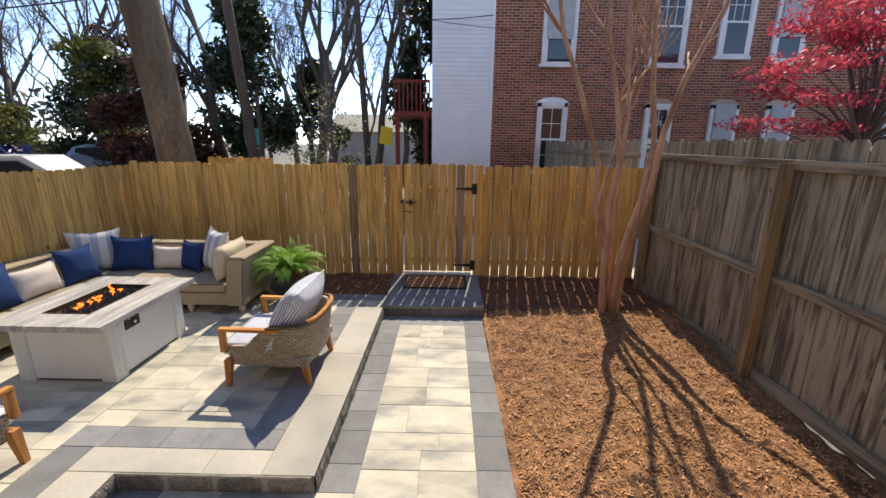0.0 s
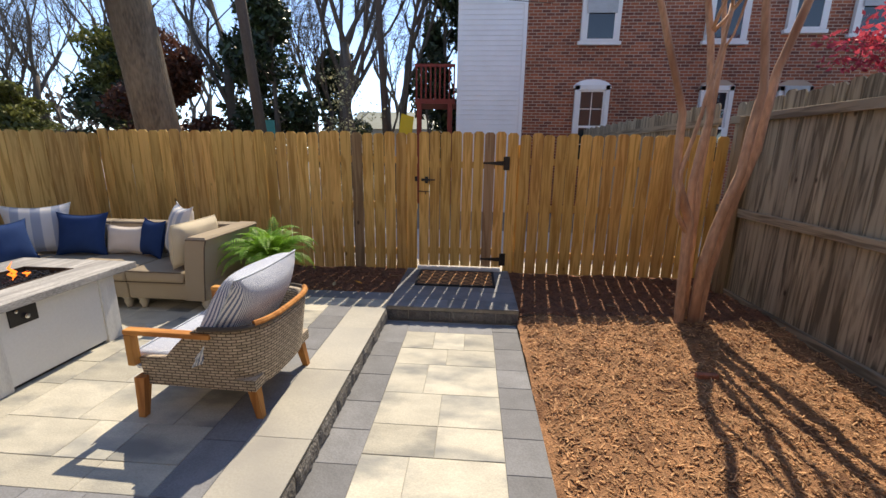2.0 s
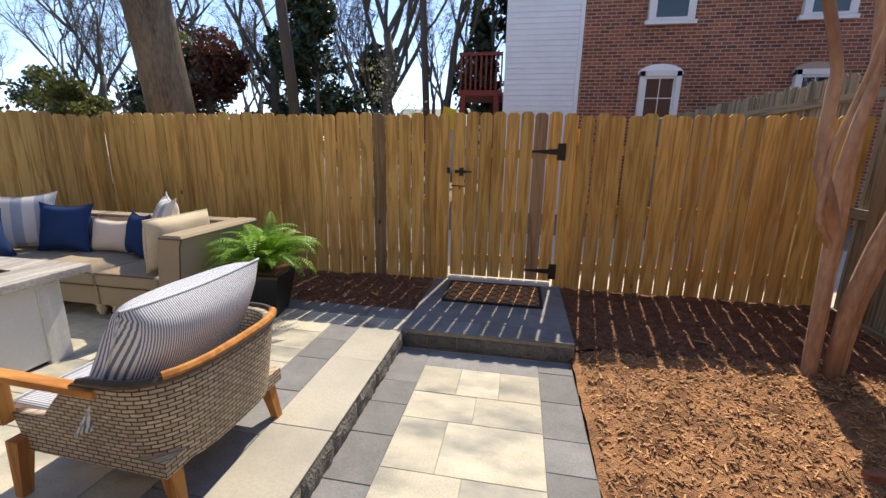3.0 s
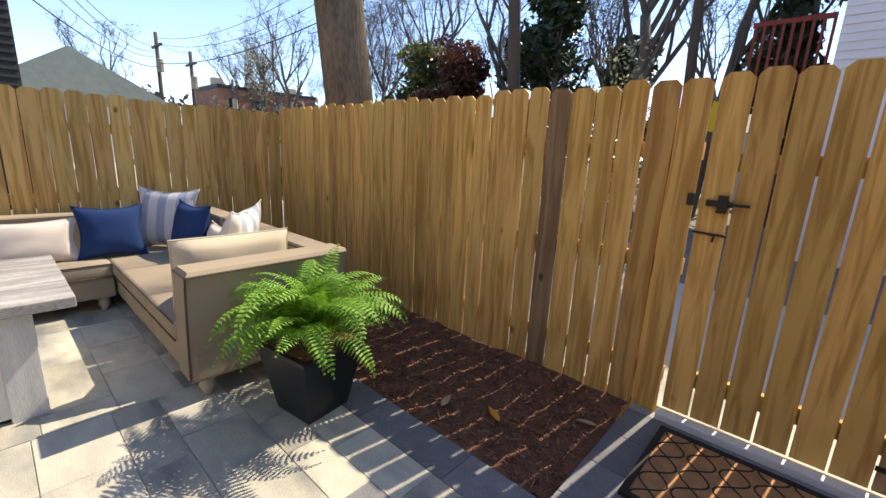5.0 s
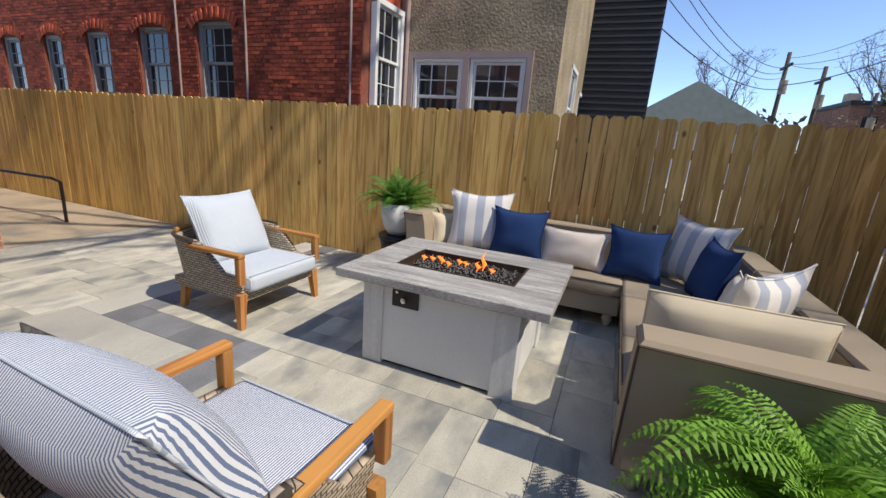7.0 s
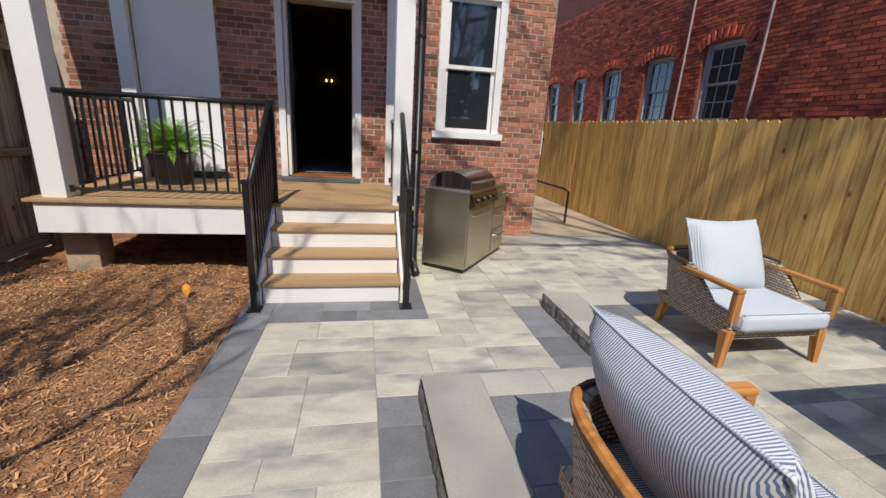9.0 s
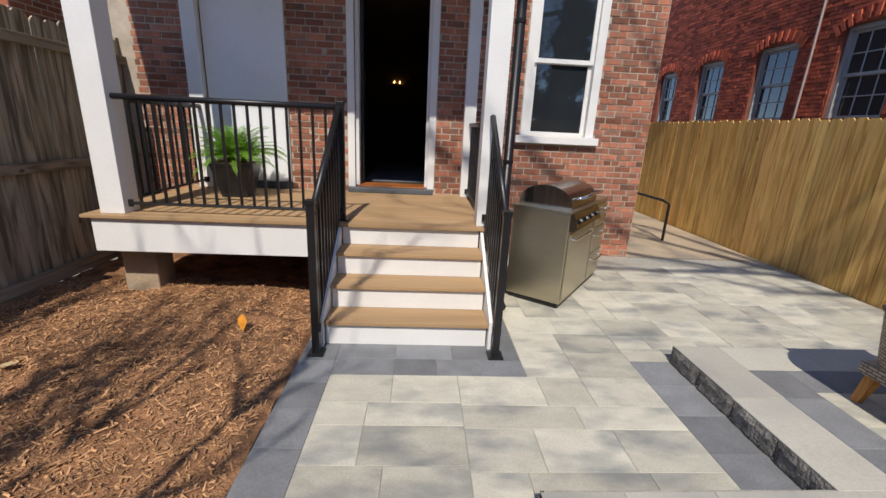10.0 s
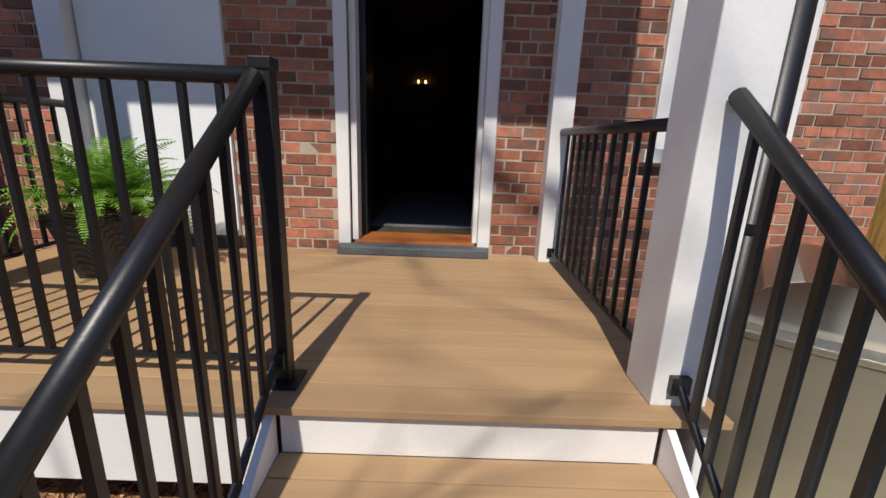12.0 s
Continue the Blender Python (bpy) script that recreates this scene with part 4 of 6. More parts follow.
# ---------------------------------------------------------------- sectional sofa
def seat_module(name, m, w, label, arm=0, corner=False, d=0.93):
    """Local: back along y=0, seat to -d, x from 0 to w. arm: -1 at low x, 1 at high x."""
    o = thing(name, label, "sofa", m, "sectional sofa")
    ZL, ZS, ZB = 0.12, 0.29, 0.75
    part("base", bx(0.004, w - 0.004, -d, -0.01, ZL, ZS, c=0.02), M_SOFA, o)
    x0, x1 = (0.22 if arm < 0 else 0.0), (w - 0.22 if arm > 0 else w)
    part("seat_cushion", bx(x0 + 0.004, x1 - 0.004, -d - 0.02, -0.22, ZS, ZS + 0.12, c=0.03), M_SOFA, o, smooth=True)
    for zz in (ZS + 0.112, ZS + 0.008):
        part("seat_piping", Shape().tube([(x0 + 0.015, -d - 0.018, zz), (x1 - 0.015, -d - 0.018, zz)], 0.005, 5), M_PIPING, o)
    bk = Shape()
    rings = [[(0.002, -0.22, ZS), (w - 0.002, -0.22, ZS), (w - 0.002, -0.0, ZS), (0.002, 0.0, ZS)], [(0.002, -0.20, ZB - 0.03), (w - 0.002, -0.20, ZB - 0.03), (w - 0.002, 0.0, ZB - 0.03), (0.002, 0.0, ZB - 0.03)],
             [(0.012, -0.18, ZB), (w - 0.012, -0.18, ZB), (w - 0.012, -0.02, ZB), (0.012, -0.02, ZB)]]
    part("backrest", bk.loft(rings), M_SOFA, o)
    part("back_piping", Shape().tube([(0.0, -0.2, ZB - 0.015), (w, -0.2, ZB - 0.015)], 0.005, 5), M_PIPING, o)
    if corner:
        part("side_back", bx(0.0, 0.2, -d, -0.225, ZS, ZB, c=0.02), M_SOFA, o)
    if arm:
        a0, a1 = (0.0, 0.2) if arm < 0 else (w - 0.2, w)
        lean = 0.05 * arm
        rr = []
        for z, g in ((ZL, -0.5), (0.45, 0.1), (0.66, 0.6), (ZB - 0.02, 1.0), (ZB, 0.9)):
            e = 0.015 if z == ZB else 0.0
            rr.append([(a0 + lean * g + e, -d - 0.012 + e, z + (0.004 if z > 0.7 else 0)), (a1 + lean * g - e, -d - 0.012 + e, z + (0.004 if z > 0.7 else 0)), (a1 + lean * g - e, 0.004, z + (0.004 if z > 0.7 else 0)), (a0 + lean * g + e, 0.004, z + (0.004 if z > 0.7 else 0))])
        part("arm", Shape().loft(rr), M_SOFA, o)
        xo = a1 + lean if arm > 0 else a0 + lean
        part("arm_piping", Shape().tube([(a0 + lean, -d - 0.014, ZB - 0.02), (a1 + lean, -d - 0.014, ZB - 0.02)], 0.006, 5).tube([(xo, -d - 0.012, ZB - 0.018), (xo, -0.01, ZB - 0.018)], 0.006, 5)
             .tube([(xo - lean * (1 - g), -d - 0.015, z) for z, g in ((ZB - 0.02, 1.0), (0.66, 0.6), (0.45, 0.1), (ZL + 0.01, -0.5))], 0.006, 5), M_PIPING, o)
    prof = [(0.042, 0.12), (0.05, 0.10), (0.034, 0.085), (0.045, 0.06), (0.03, 0.03), (0.024, 0.0)]
    for lx in (0.08, w - 0.08):
        for ly in (-d + 0.08, -0.1):
            part("bun_leg", Shape().lathe(prof[::-1], 12, pose(lx, ly, 0)), M_BUN, o, "turned whitewashed leg", smooth=True)
    return o


SB = 5.97
seat_module("sofa_module", pose(-3.35, SB, P), 0.82, "taupe outdoor sofa end with a high arm, beside a fern", arm=1)
seat_module("sofa_module", pose(-4.10, SB, P), 0.745, "armless taupe outdoor sofa seat on turned legs")
seat_module("sofa_module", pose(-5.03, SB, P), 0.925, "taupe corner seat of the outdoor sofa", corner=True)
seat_module("sofa_module", pose(-5.03, 4.12, P, 0, 0, 90), 0.91, "armless taupe outdoor sofa seat along the fence", d=0.66)
seat_module("sofa_module", pose(-5.03, 3.05, P, 0, 0, 90), 1.06, "taupe outdoor sofa end with a low arm, beside a side table", arm=-1, d=0.66)
SZ = P + 0.41
def on_back(lbl, x, w, h, t, mt, tilt=-14, turn=0, pip=None, yb=5.66):
    throw_pillow(lbl, w, h, t, mt, pose(x, yb, SZ + h / 2 * 0.97, tilt, 0, turn), pip)
def on_left(lbl, y, w, h, t, mt, tilt=-14, turn=0, pip=None, xb=-4.70):
    throw_pillow(lbl, w, h, t, mt, pose(xb, y, SZ + h / 2 * 0.97, 0, 0, 90 + turn) @ pose(0, 0, 0, tilt), pip)
on_left("small cream pillow against the sofa arm", 3.33, 0.36, 0.33, 0.13, M_BOLST, turn=55)
on_left("white pillow with pale grey-blue bands", 3.66, 0.60, 0.57, 0.18, M_BAND, turn=14)
on_left("navy blue square pillow with a corded edge", 4.07, 0.50, 0.46, 0.18, M_BLUE, turn=0, xb=-4.62)
on_left("cream lumbar pillow on the sofa", 4.57, 0.60, 0.34, 0.15, M_CREAMC, xb=-4.64)
on_left("navy blue square pillow with a corded edge", 5.08, 0.45, 0.43, 0.17, M_BLUE, xb=-4.60, turn=-8)
throw_pillow("white pillow with pale grey-blue bands in the sofa corner", 0.56, 0.54, 0.17, M_BAND, pose(-4.72, 5.52, SZ + 0.27, -14, 0, 40))
on_back("navy blue square pillow with a corded edge", -4.28, 0.52, 0.46, 0.18, M_BLUE, turn=8, yb=5.58)
on_back("cream lumbar pillow on the sofa", -3.82, 0.52, 0.32, 0.15, M_CREAMC)
on_back("navy blue pillow tucked beside a banded one", -3.48, 0.40, 0.40, 0.15, M_BLUE, turn=-25, yb=5.60)
throw_pillow("white pillow with pale grey-blue bands near the sofa arm", 0.56, 0.56, 0.19, M_BAND, pose(-3.10, 5.52, SZ + 0.30, -16, 0, -40))
bolster = thing("throw_pillow", "sand-coloured boxed bolster standing against the sofa arm", "pillow", pose(-2.845, 5.40, SZ + 0.235, -4, 0, -90), "sofa pillows")
cs, edge = cushion(0.68, 0.42, 0.20, 14, 0.01, 0.28, 0.015)
part("cover", cs, M_BOLST, bolster, smooth=True)
part("piping", Shape().tube(edge, 0.006, 5), M_BOLST, bolster, smooth=True)


# ---------------------------------------------------------------- armchairs
def armchair(m, label, tilt_label="", slip=0.0):
    """Faces +y; wicker tub, teak arms and legs, ticking cushions."""
    c = thing("armchair", label, "armchair", m, "wicker armchairs")
    W, D = 0.40, 0.40
    path, n = [], 40
    for i in range(n + 1):
        f = i / n
        if f < 0.3:
            path.append((W, D - 0.06 - (f / 0.3) * 0.5))
        elif f > 0.7:
            path.append((-W, D - 0.06 - ((1 - f) / 0.3) * 0.5))
        else:
            a = (f - 0.3) / 0.4 * math.pi
            path.append((W * math.copysign(abs(math.cos(a)) ** 0.6, math.cos(a)), D - 0.56 - 0.27 * math.sin(a) ** 0.75))
    def top_z(f):
        g = abs(f - 0.5) * 2  # 0 at back, 1 at front
        return 0.60 - 0.03 * (g ** 2) - 0.19 * max(0.0, min(1.0, (g - 0.52) / 0.28)) ** 1.3
    s = Shape()
    dist, rows = 0.0, 8
    cols = []
    for i, (px, py) in enumerate(path):
        if i:
            dist += math.hypot(px - path[i - 1][0], py - path[i - 1][1])
        zt = top_z(i / n)
        z0 = 0.20
        col = []
        for j in range(rows + 1):
            z = z0 + (zt - z0) * j / rows
            k = 0.90 + 0.10 * min(1, (z - z0) / 0.35) + 0.03 * max(0, z - 0.5)
            col.append(((px * k, py * k if py < 0 else py, z), (dist, z)))
        for j in range(rows, -1, -1):
            z = z0 + (zt - z0) * j / rows
            k = (0.90 + 0.10 * min(1, (z - z0) / 0.35)) * 0.91
            col.append(((px * k, py * k if py < 0 else py, z), (dist + 0.02, z)))
        cols.append(col)
    m2 = len(cols[0])
    for col in cols:
        for p_, u_ in col:
            s.v.append(p_)
            s.uv.append(u_)
    for i in range(n):
        for j in range(m2 - 1):
            a = i * m2 + j
            s.f.append((a, a + m2, a + m2 + 1, a + 1))
    s.f += [tuple(range(m2)), tuple(range(n * m2 + m2 - 1, n * m2 - 1, -1))]
    part("wicker_shell", s, M_WICKER, c, "grey-brown woven wicker", smooth=True)
    ap = Shape().box(-W * 0.92, W * 0.92, -0.36, D - 0.05, 0.20, 0.27)
    ap.uv = [(v[0] + v[1], v[2]) for v in ap.v]
    part("seat_base", ap, M_WICKER, c, "grey-brown woven wicker")
    rim = [(px * 1.015 * (1.0 + 0.03 * 0.16), (py * 1.01 if py < 0 else py), top_z(i / n) + 0.004) for i, (px, py) in enumerate(path) if 9 < i < 31]
    part("rim", Shape().tube(rim, 0.015, 6), M_WICKER, c)
    part("back_rail", Shape().tube([(p_[0], p_[1] + 0.005, p_[2] + 0.012) for p_ in rim[6:15]], 0.02, 8), M_TEAK, c, "curved teak back rail")
    for sx in (-1, 1):
        part("arm", bx(sx * 0.39 - 0.028, sx * 0.39 + 0.028, -0.14, D - 0.01, 0.535, 0.566, c=0.008), M_TEAK, c, "oiled teak arm")
        part("arm_post", bx(sx * 0.39 - 0.026, sx * 0.39 + 0.026, D - 0.058, D - 0.012, 0.34, 0.534, c=0.006), M_TEAKL, c, "oiled teak post")
        for ly, ty in ((D - 0.06, 0.015), (-0.30, -0.05)):
            lx = sx * (0.375 if ly > 0 else 0.30)
            q = 0.032
            part("leg", Shape().loft([[(lx + sx * 0.02 + a * 0.02, ly + ty + b * 0.02, 0.0) for a, b in ((-1, -1), (1, -1), (1, 1), (-1, 1))], [(lx + a * q, ly + b * q, 0.26) for a, b in ((-1, -1), (1, -1), (1, 1), (-1, 1))]]), M_TEAKL, c, "tapered teak leg")
    part("seat_cushion", bx(-0.345, 0.345, -0.30, D + 0.02, 0.272, 0.395, c=0.035), M_TICK if tilt_label else M_TICKB, c, "ticking-striped seat cushion", smooth=True)
    sp_ = Shape().tube([(-0.34, D - 0.0, 0.40), (0.34, D - 0.0, 0.40)], 0.005, 5)
    part("seat_piping", sp_, M_TICKB, c)
    cs, edge = cushion(*((0.70, 0.60, 0.30) if tilt_label else (0.62, 0.55, 0.24)), 18, 0.06, 0.42, 0.03)
    bc = part("back_cushion", cs, M_TICK if tilt_label else M_TICKB, c, "ticking-striped back cushion", smooth=True, m=pose(slip, -0.17, 0.625, 30 if tilt_label else 24, 0, 0))
    part("cushion_piping", Shape().tube(edge, 0.006, 5), M_TICKB, bc, smooth=True)
    return c


armchair(pose(-1.56, 3.85, P, 0, 0, 88), "wicker armchair with navy-striped cushions and teak arms", "navy", -0.05)
armchair(pose(-3.24, 2.17, P, 0, 0, 0), "wicker armchair with pale blue striped cushions and teak arms")


# ---------------------------------------------------------------- ferns
def frond_mesh(name, length, droop, material, seed, width=0.068):
    r = random.Random(seed)
    s = Shape()
    pts = []
    n = 30
    ang = radians(68)
    p = Vector((0, 0, 0))
    for i in range(n + 1):
        pts.append(p.copy())
        p = p + Vector((math.cos(ang), 0, math.sin(ang))) * (length / n)
        ang -= droop / n * (0.6 + 0.8 * i / n)
    s.tube(pts, [0.003 * (1 - i / n) + 0.0008 for i in range(n + 1)], 3)
    for i in range(2, n + 1):
        f = i / n
        L = width * (math.sin(math.pi * min(1, f * 0.93 + 0.1)) ** 0.7) * r.uniform(0.85, 1.1) + 0.006
        d = (pts[i] - pts[i - 1]).normalized()
        nn = Vector((-d.z, 0, d.x))
        w = length / n * 0.33
        for sd in (-1, 1):
            o = Vector((0, sd, 0))
            tip = pts[i] + o * L + d * L * 0.25 - nn * L * r.uniform(0.0, 0.3)
            mid = pts[i] + o * L * 0.5 + d * L * 0.06 + nn * 0.004
            s.add([pts[i] - d * w * 0.6, mid - d * w, tip, mid + d * w, pts[i] + d * w * 0.6], [(0, 1, 2, 3, 4)])
    return s.mesh(name, material)


FRONDS = [frond_mesh("frond", L, dr, M_FERN, k) for k, (L, dr) in enumerate(((0.52, 2.2), (0.46, 1.6), (0.58, 2.6), (0.40, 1.1)))]

FRONDS_U = [frond_mesh("frond", L, dr, M_FERN, 20 + k, 0.06) for k, (L, dr) in enumerate(((0.42, 1.3), (0.36, 0.9), (0.46, 1.7)))]
FRONDS_UD = [frond_mesh("frond", L, dr, M_FERND, 30 + k, 0.06) for k, (L, dr) in enumerate(((0.42, 1.2), (0.36, 0.9), (0.44, 1.6)))]


def fern(m, label, count, meshes, scale, seed, low=-30, span=62):
    f = thing("fern", label, "fern", m)
    r = random.Random(seed)
    for k in range(count):
        a = k * 2.39996 + r.uniform(-0.3, 0.3)
        lean = (k / count) ** 0.8
        part("frond", meshes[r.randrange(len(meshes))], None, f, m=Matrix.Translation((0.03 * math.cos(a), 0.03 * math.sin(a), 0)) @ Euler((r.uniform(-0.3, 0.3), radians(low + span * lean + r.uniform(-8, 8)), a)).to_matrix().to_4x4() @ Matrix.Scale(scale * r.uniform(0.8, 1.15), 4))
    return f


def square_pot(m, label, b, t_, h):
    p = thing("planter", label, "planter", m)
    s = Shape().loft([[(x * b, y * b, 0) for x, y in ((-1, -1), (1, -1), (1, 1), (-1, 1))], [(x * t_, y * t_, h - 0.03) for x, y in ((-1, -1), (1, -1), (1, 1), (-1, 1))]])
    part("body", s, M_POTB, p)
    part("rim", bx(-t_ - 0.008, t_ + 0.008, -t_ - 0.008, t_ + 0.008, h - 0.03, h, c=0.006), M_POTB, p)
    part("soil", bx(-t_ + 0.02, t_ - 0.02, -t_ + 0.02, t_ - 0.02, h, h + 0.006), M_MULCHD, p)
    return p


square_pot(pose(-2.11, 5.49, P, 0, 0, 8), "tapered square black planter on the patio", 0.13, 0.195, 0.39)
fern(pose(-2.11, 5.49, P + 0.39), "lush bright green Boston fern in a black planter", 78, FRONDS, 1.1, 5, -48, 70)
st = thing("side_table", "round black side table beside the sofa", "side table", pose(-4.62, 2.80, P))
part("top", Shape().lathe([(0.0, 0.40), (0.2, 0.40), (0.205, 0.41), (0.205, 0.43), (0.195, 0.44), (0.0, 0.44)], 24), M_BLACK, st, smooth=False)
part("drum", Shape().lathe([(0.14, 0.0), (0.17, 0.1), (0.17, 0.3), (0.19, 0.4)], 20), M_BLACK, st, smooth=True)
wp = thing("planter", "round white ceramic planter on the side table", "planter", pose(-4.62, 2.80, P + 0.44))
part("body", Shape().lathe([(0.0, 0.0), (0.10, 0.0), (0.14, 0.05), (0.18, 0.18), (0.185, 0.33), (0.175, 0.33), (0.165, 0.29), (0.0, 0.29)], 28), M_POTW, wp, smooth=True)
fern(pose(-4.62, 2.80, P + 0.73), "green fern in a white pot on the side table", 84, FRONDS_UD, 1.0, 8, -30, 70)
square_pot(pose(1.70, -0.85, PZ, 0, 0, 4), "tapered square black planter on the porch", 0.13, 0.20, 0.36)
fern(pose(1.70, -0.85, PZ + 0.36), "bright green fern in a black planter on the porch", 100, FRONDS_U, 1.1, 11, -30, 75)

# ---------------------------------------------------------------- grill
grill = thing("gas_grill", "stainless steel gas grill cart with a domed lid and drawers", "grill", pose(-1.76, -0.32, 0.0, 0, 0, 233.0))
GL, GD = 0.62, 0.27
part("body", bx(-GL, GL, -GD, GD, 0.05, 0.90, c=0.008), M_STEEL, grill)
part("plinth", bx(-GL + 0.02, GL - 0.02, -GD + 0.02, GD - 0.02, 0.0, 0.05), M_BLACK, grill)
part("counter", bx(-GL - 0.01, GL + 0.01, -GD - 0.01, GD + 0.01, 0.90, 0.925, c=0.005), M_STEEL, grill)
arc = [math.pi * k / 18 for k in range(19)]
part("lid", Shape().loft([[(xx, 0.25 * math.cos(a), 0.926 + 0.19 * math.sin(a) ** 0.85) for a in arc] for xx in (-0.52, 0.26)]), M_STEELD, grill, "domed dark-polished lid")
part("lid_end", Shape().loft([[(xx, 0.256 * math.cos(a), 0.926 + 0.196 * math.sin(a) ** 0.85) for a in arc] for xx in (-0.536, -0.521)]), M_CHROME, grill, "polished lid end")
part("lid_handle", Shape().tube([(-0.46, -0.21, 1.01), (-0.46, -0.31, 1.03), (0.20, -0.31, 1.03), (0.20, -0.21, 1.01)], 0.014, 8), M_CHROME, grill, "polished bar handle", smooth=True)
part("control_panel", Shape().loft([[(xx, -GD - 0.004, 0.74), (xx, -GD - 0.075, 0.775), (xx, -GD - 0.03, 0.90), (xx, -GD - 0.004, 0.90)] for xx in (-0.60, 0.16)]), M_STEELD, grill)
for k in range(4):
    part("knob", Shape().lathe([(0.026, 0.0), (0.024, 0.022), (0.0, 0.024)], 14, pose(-0.50 + k * 0.18, -GD - 0.055, 0.835, 108, 0, 0)), M_BLACK, grill)
door_g = part("door", bx(-0.60, 0.14, -GD - 0.016, -GD - 0.001, 0.08, 0.72, c=0.004), M_STEEL, grill)
part("handle", Shape().tube([(-0.52, -GD - 0.016, 0.66), (-0.52, -GD - 0.05, 0.66), (0.06, -GD - 0.05, 0.66), (0.06, -GD - 0.016, 0.66)], 0.010, 8), M_CHROME, door_g)
for z0, z1 in ((0.08, 0.36), (0.37, 0.63), (0.64, 0.88)):
    d_ = part("drawer", bx(0.18, 0.605, -GD - 0.018, -GD - 0.001, z0, z1, c=0.004), M_STEEL, grill)
    part("handle", Shape().tube([(0.24, -GD - 0.018, z1 - 0.07), (0.24, -GD - 0.06, z1 - 0.07), (0.54, -GD - 0.06, z1 - 0.07), (0.54, -GD - 0.018, z1 - 0.07)], 0.011, 8), M_CHROME, d_)

# ---------------------------------------------------------------- doormat and leaves
mat_ = thing("doormat", "coir doormat with a dark rubber lattice before the gate", "doormat", pose(-0.165, 6.37, 0.152))
part("coir", bx(-0.465, 0.465, -0.295, 0.295, 0, 0.014), M_MAT, mat_)
part("border", Shape().box(-0.48, 0.48, -0.31, -0.28, 0, 0.019).box(-0.48, 0.48, 0.28, 0.31, 0, 0.019).box(-0.48, -0.45, -0.28, 0.28, 0, 0.019).box(0.45, 0.48, -0.28, 0.28, 0, 0.019), M_RUBBER, mat_)
lat = Shape()
for i in range(7):
    for ph in (0, 1):
        xs = -0.39 + i * 0.13
        lat.tube([(xs + (0.058 if ph else -0.058) * math.cos(math.pi * (k / 6)), -0.28 + 0.56 * k / 24, 0.0145) for k in range(25)], 0.0045, 4)
part("lattice", lat, M_RUBBER, mat_)


def fallen_leaf(x, y, z, size, turn, mt, label, tilt=12):
    s = Shape()
    o = [(0, -1), (0.35, -0.5), (0.42, 0.1), (0.2, 0.7), (0, 1.1), (-0.2, 0.7), (-0.42, 0.1), (-0.35, -0.5)]
    s.add([(a * size, b * size, 0.15 * size * abs(a)) for a, b in o] + [(0, 0, -0.1 * size)] + [(a * size, b * size, 0.15 * size * abs(a) - 0.002) for a, b in o], [(i, (i + 1) % 8, 8) for i in range(8)] + [(i + 9, (i + 1) % 8 + 9, 8) for i in range(8)])
    return tagged(part("fallen_leaf", s, mt, m=pose(x, y, z, tilt, 8, turn)), label, "leaf", "fallen leaves")


fallen_leaf(1.03, 0.86, 0.075, 0.075, 20, M_LEAFO, "bright orange dry leaf on the mulch", -30)
fallen_leaf(-1.35, 6.15, 0.135, 0.055, 70, M_LEAFO, "yellow fallen leaf on dark mulch")
fallen_leaf(-1.62, 6.05, 0.135, 0.05, 10, M_LEAFT, "pale tan fallen leaf on dark mulch")
fallen_leaf(-0.95, 6.45, 0.14, 0.06, 130, M_LEAFT, "pale tan fallen leaf on dark mulch")
fallen_leaf(2.25, 1.4, 0.02, 0.06, 100, M_LEAFT, "pale tan fallen leaf on the mulch")
fallen_leaf(1.55, 5.75, 0.105, 0.06, 100, M_LEAFT, "pale tan fallen leaf on dark mulch")
brk = tagged(part("loose_brick", bx(1.80, 1.96, 4.42, 4.47, 0.02, 0.06, c=0.006), M_BRICK), "broken piece of red brick lying on the mulch", "brick")

# ---------------------------------------------------------------- trees
def grow(s, p, d, length, r, depth, rng, tips=None, bend=0.25, n=5, up=0.12, split=(2, 3)):
    """A limb with a slight wander that forks until depth runs out."""
    pts, rad = [p], [r]
    seg = 4
    for k in range(seg):
        d = (d + Vector((rng.uniform(-1, 1), rng.uniform(-1, 1), rng.uniform(-0.6, 1))) * bend * 0.4 + Vector((0, 0, up * 0.4))).normalized()
        p = p + d * (length / seg)
        pts.append(p)
        rad.append(r * (1 - 0.32 * (k + 1) / seg))
    s.tube(pts, rad, max(3, n))
    if tips is not None:
        tips.append(p)
    if depth <= 0:
        return
    for _ in range(rng.randint(*split)):
        a = Vector((rng.uniform(-1, 1), rng.uniform(-1, 1), rng.uniform(-0.2, 0.8))).normalized()
        q = pts[rng.choice((2, 3, 4, 4))]
        grow(s, q, (d + a * rng.uniform(0.45, 0.85)).normalized(), length * rng.uniform(0.6, 0.85), r * rng.uniform(0.45, 0.68), depth - 1, rng, tips, bend, n - 1, up, split)


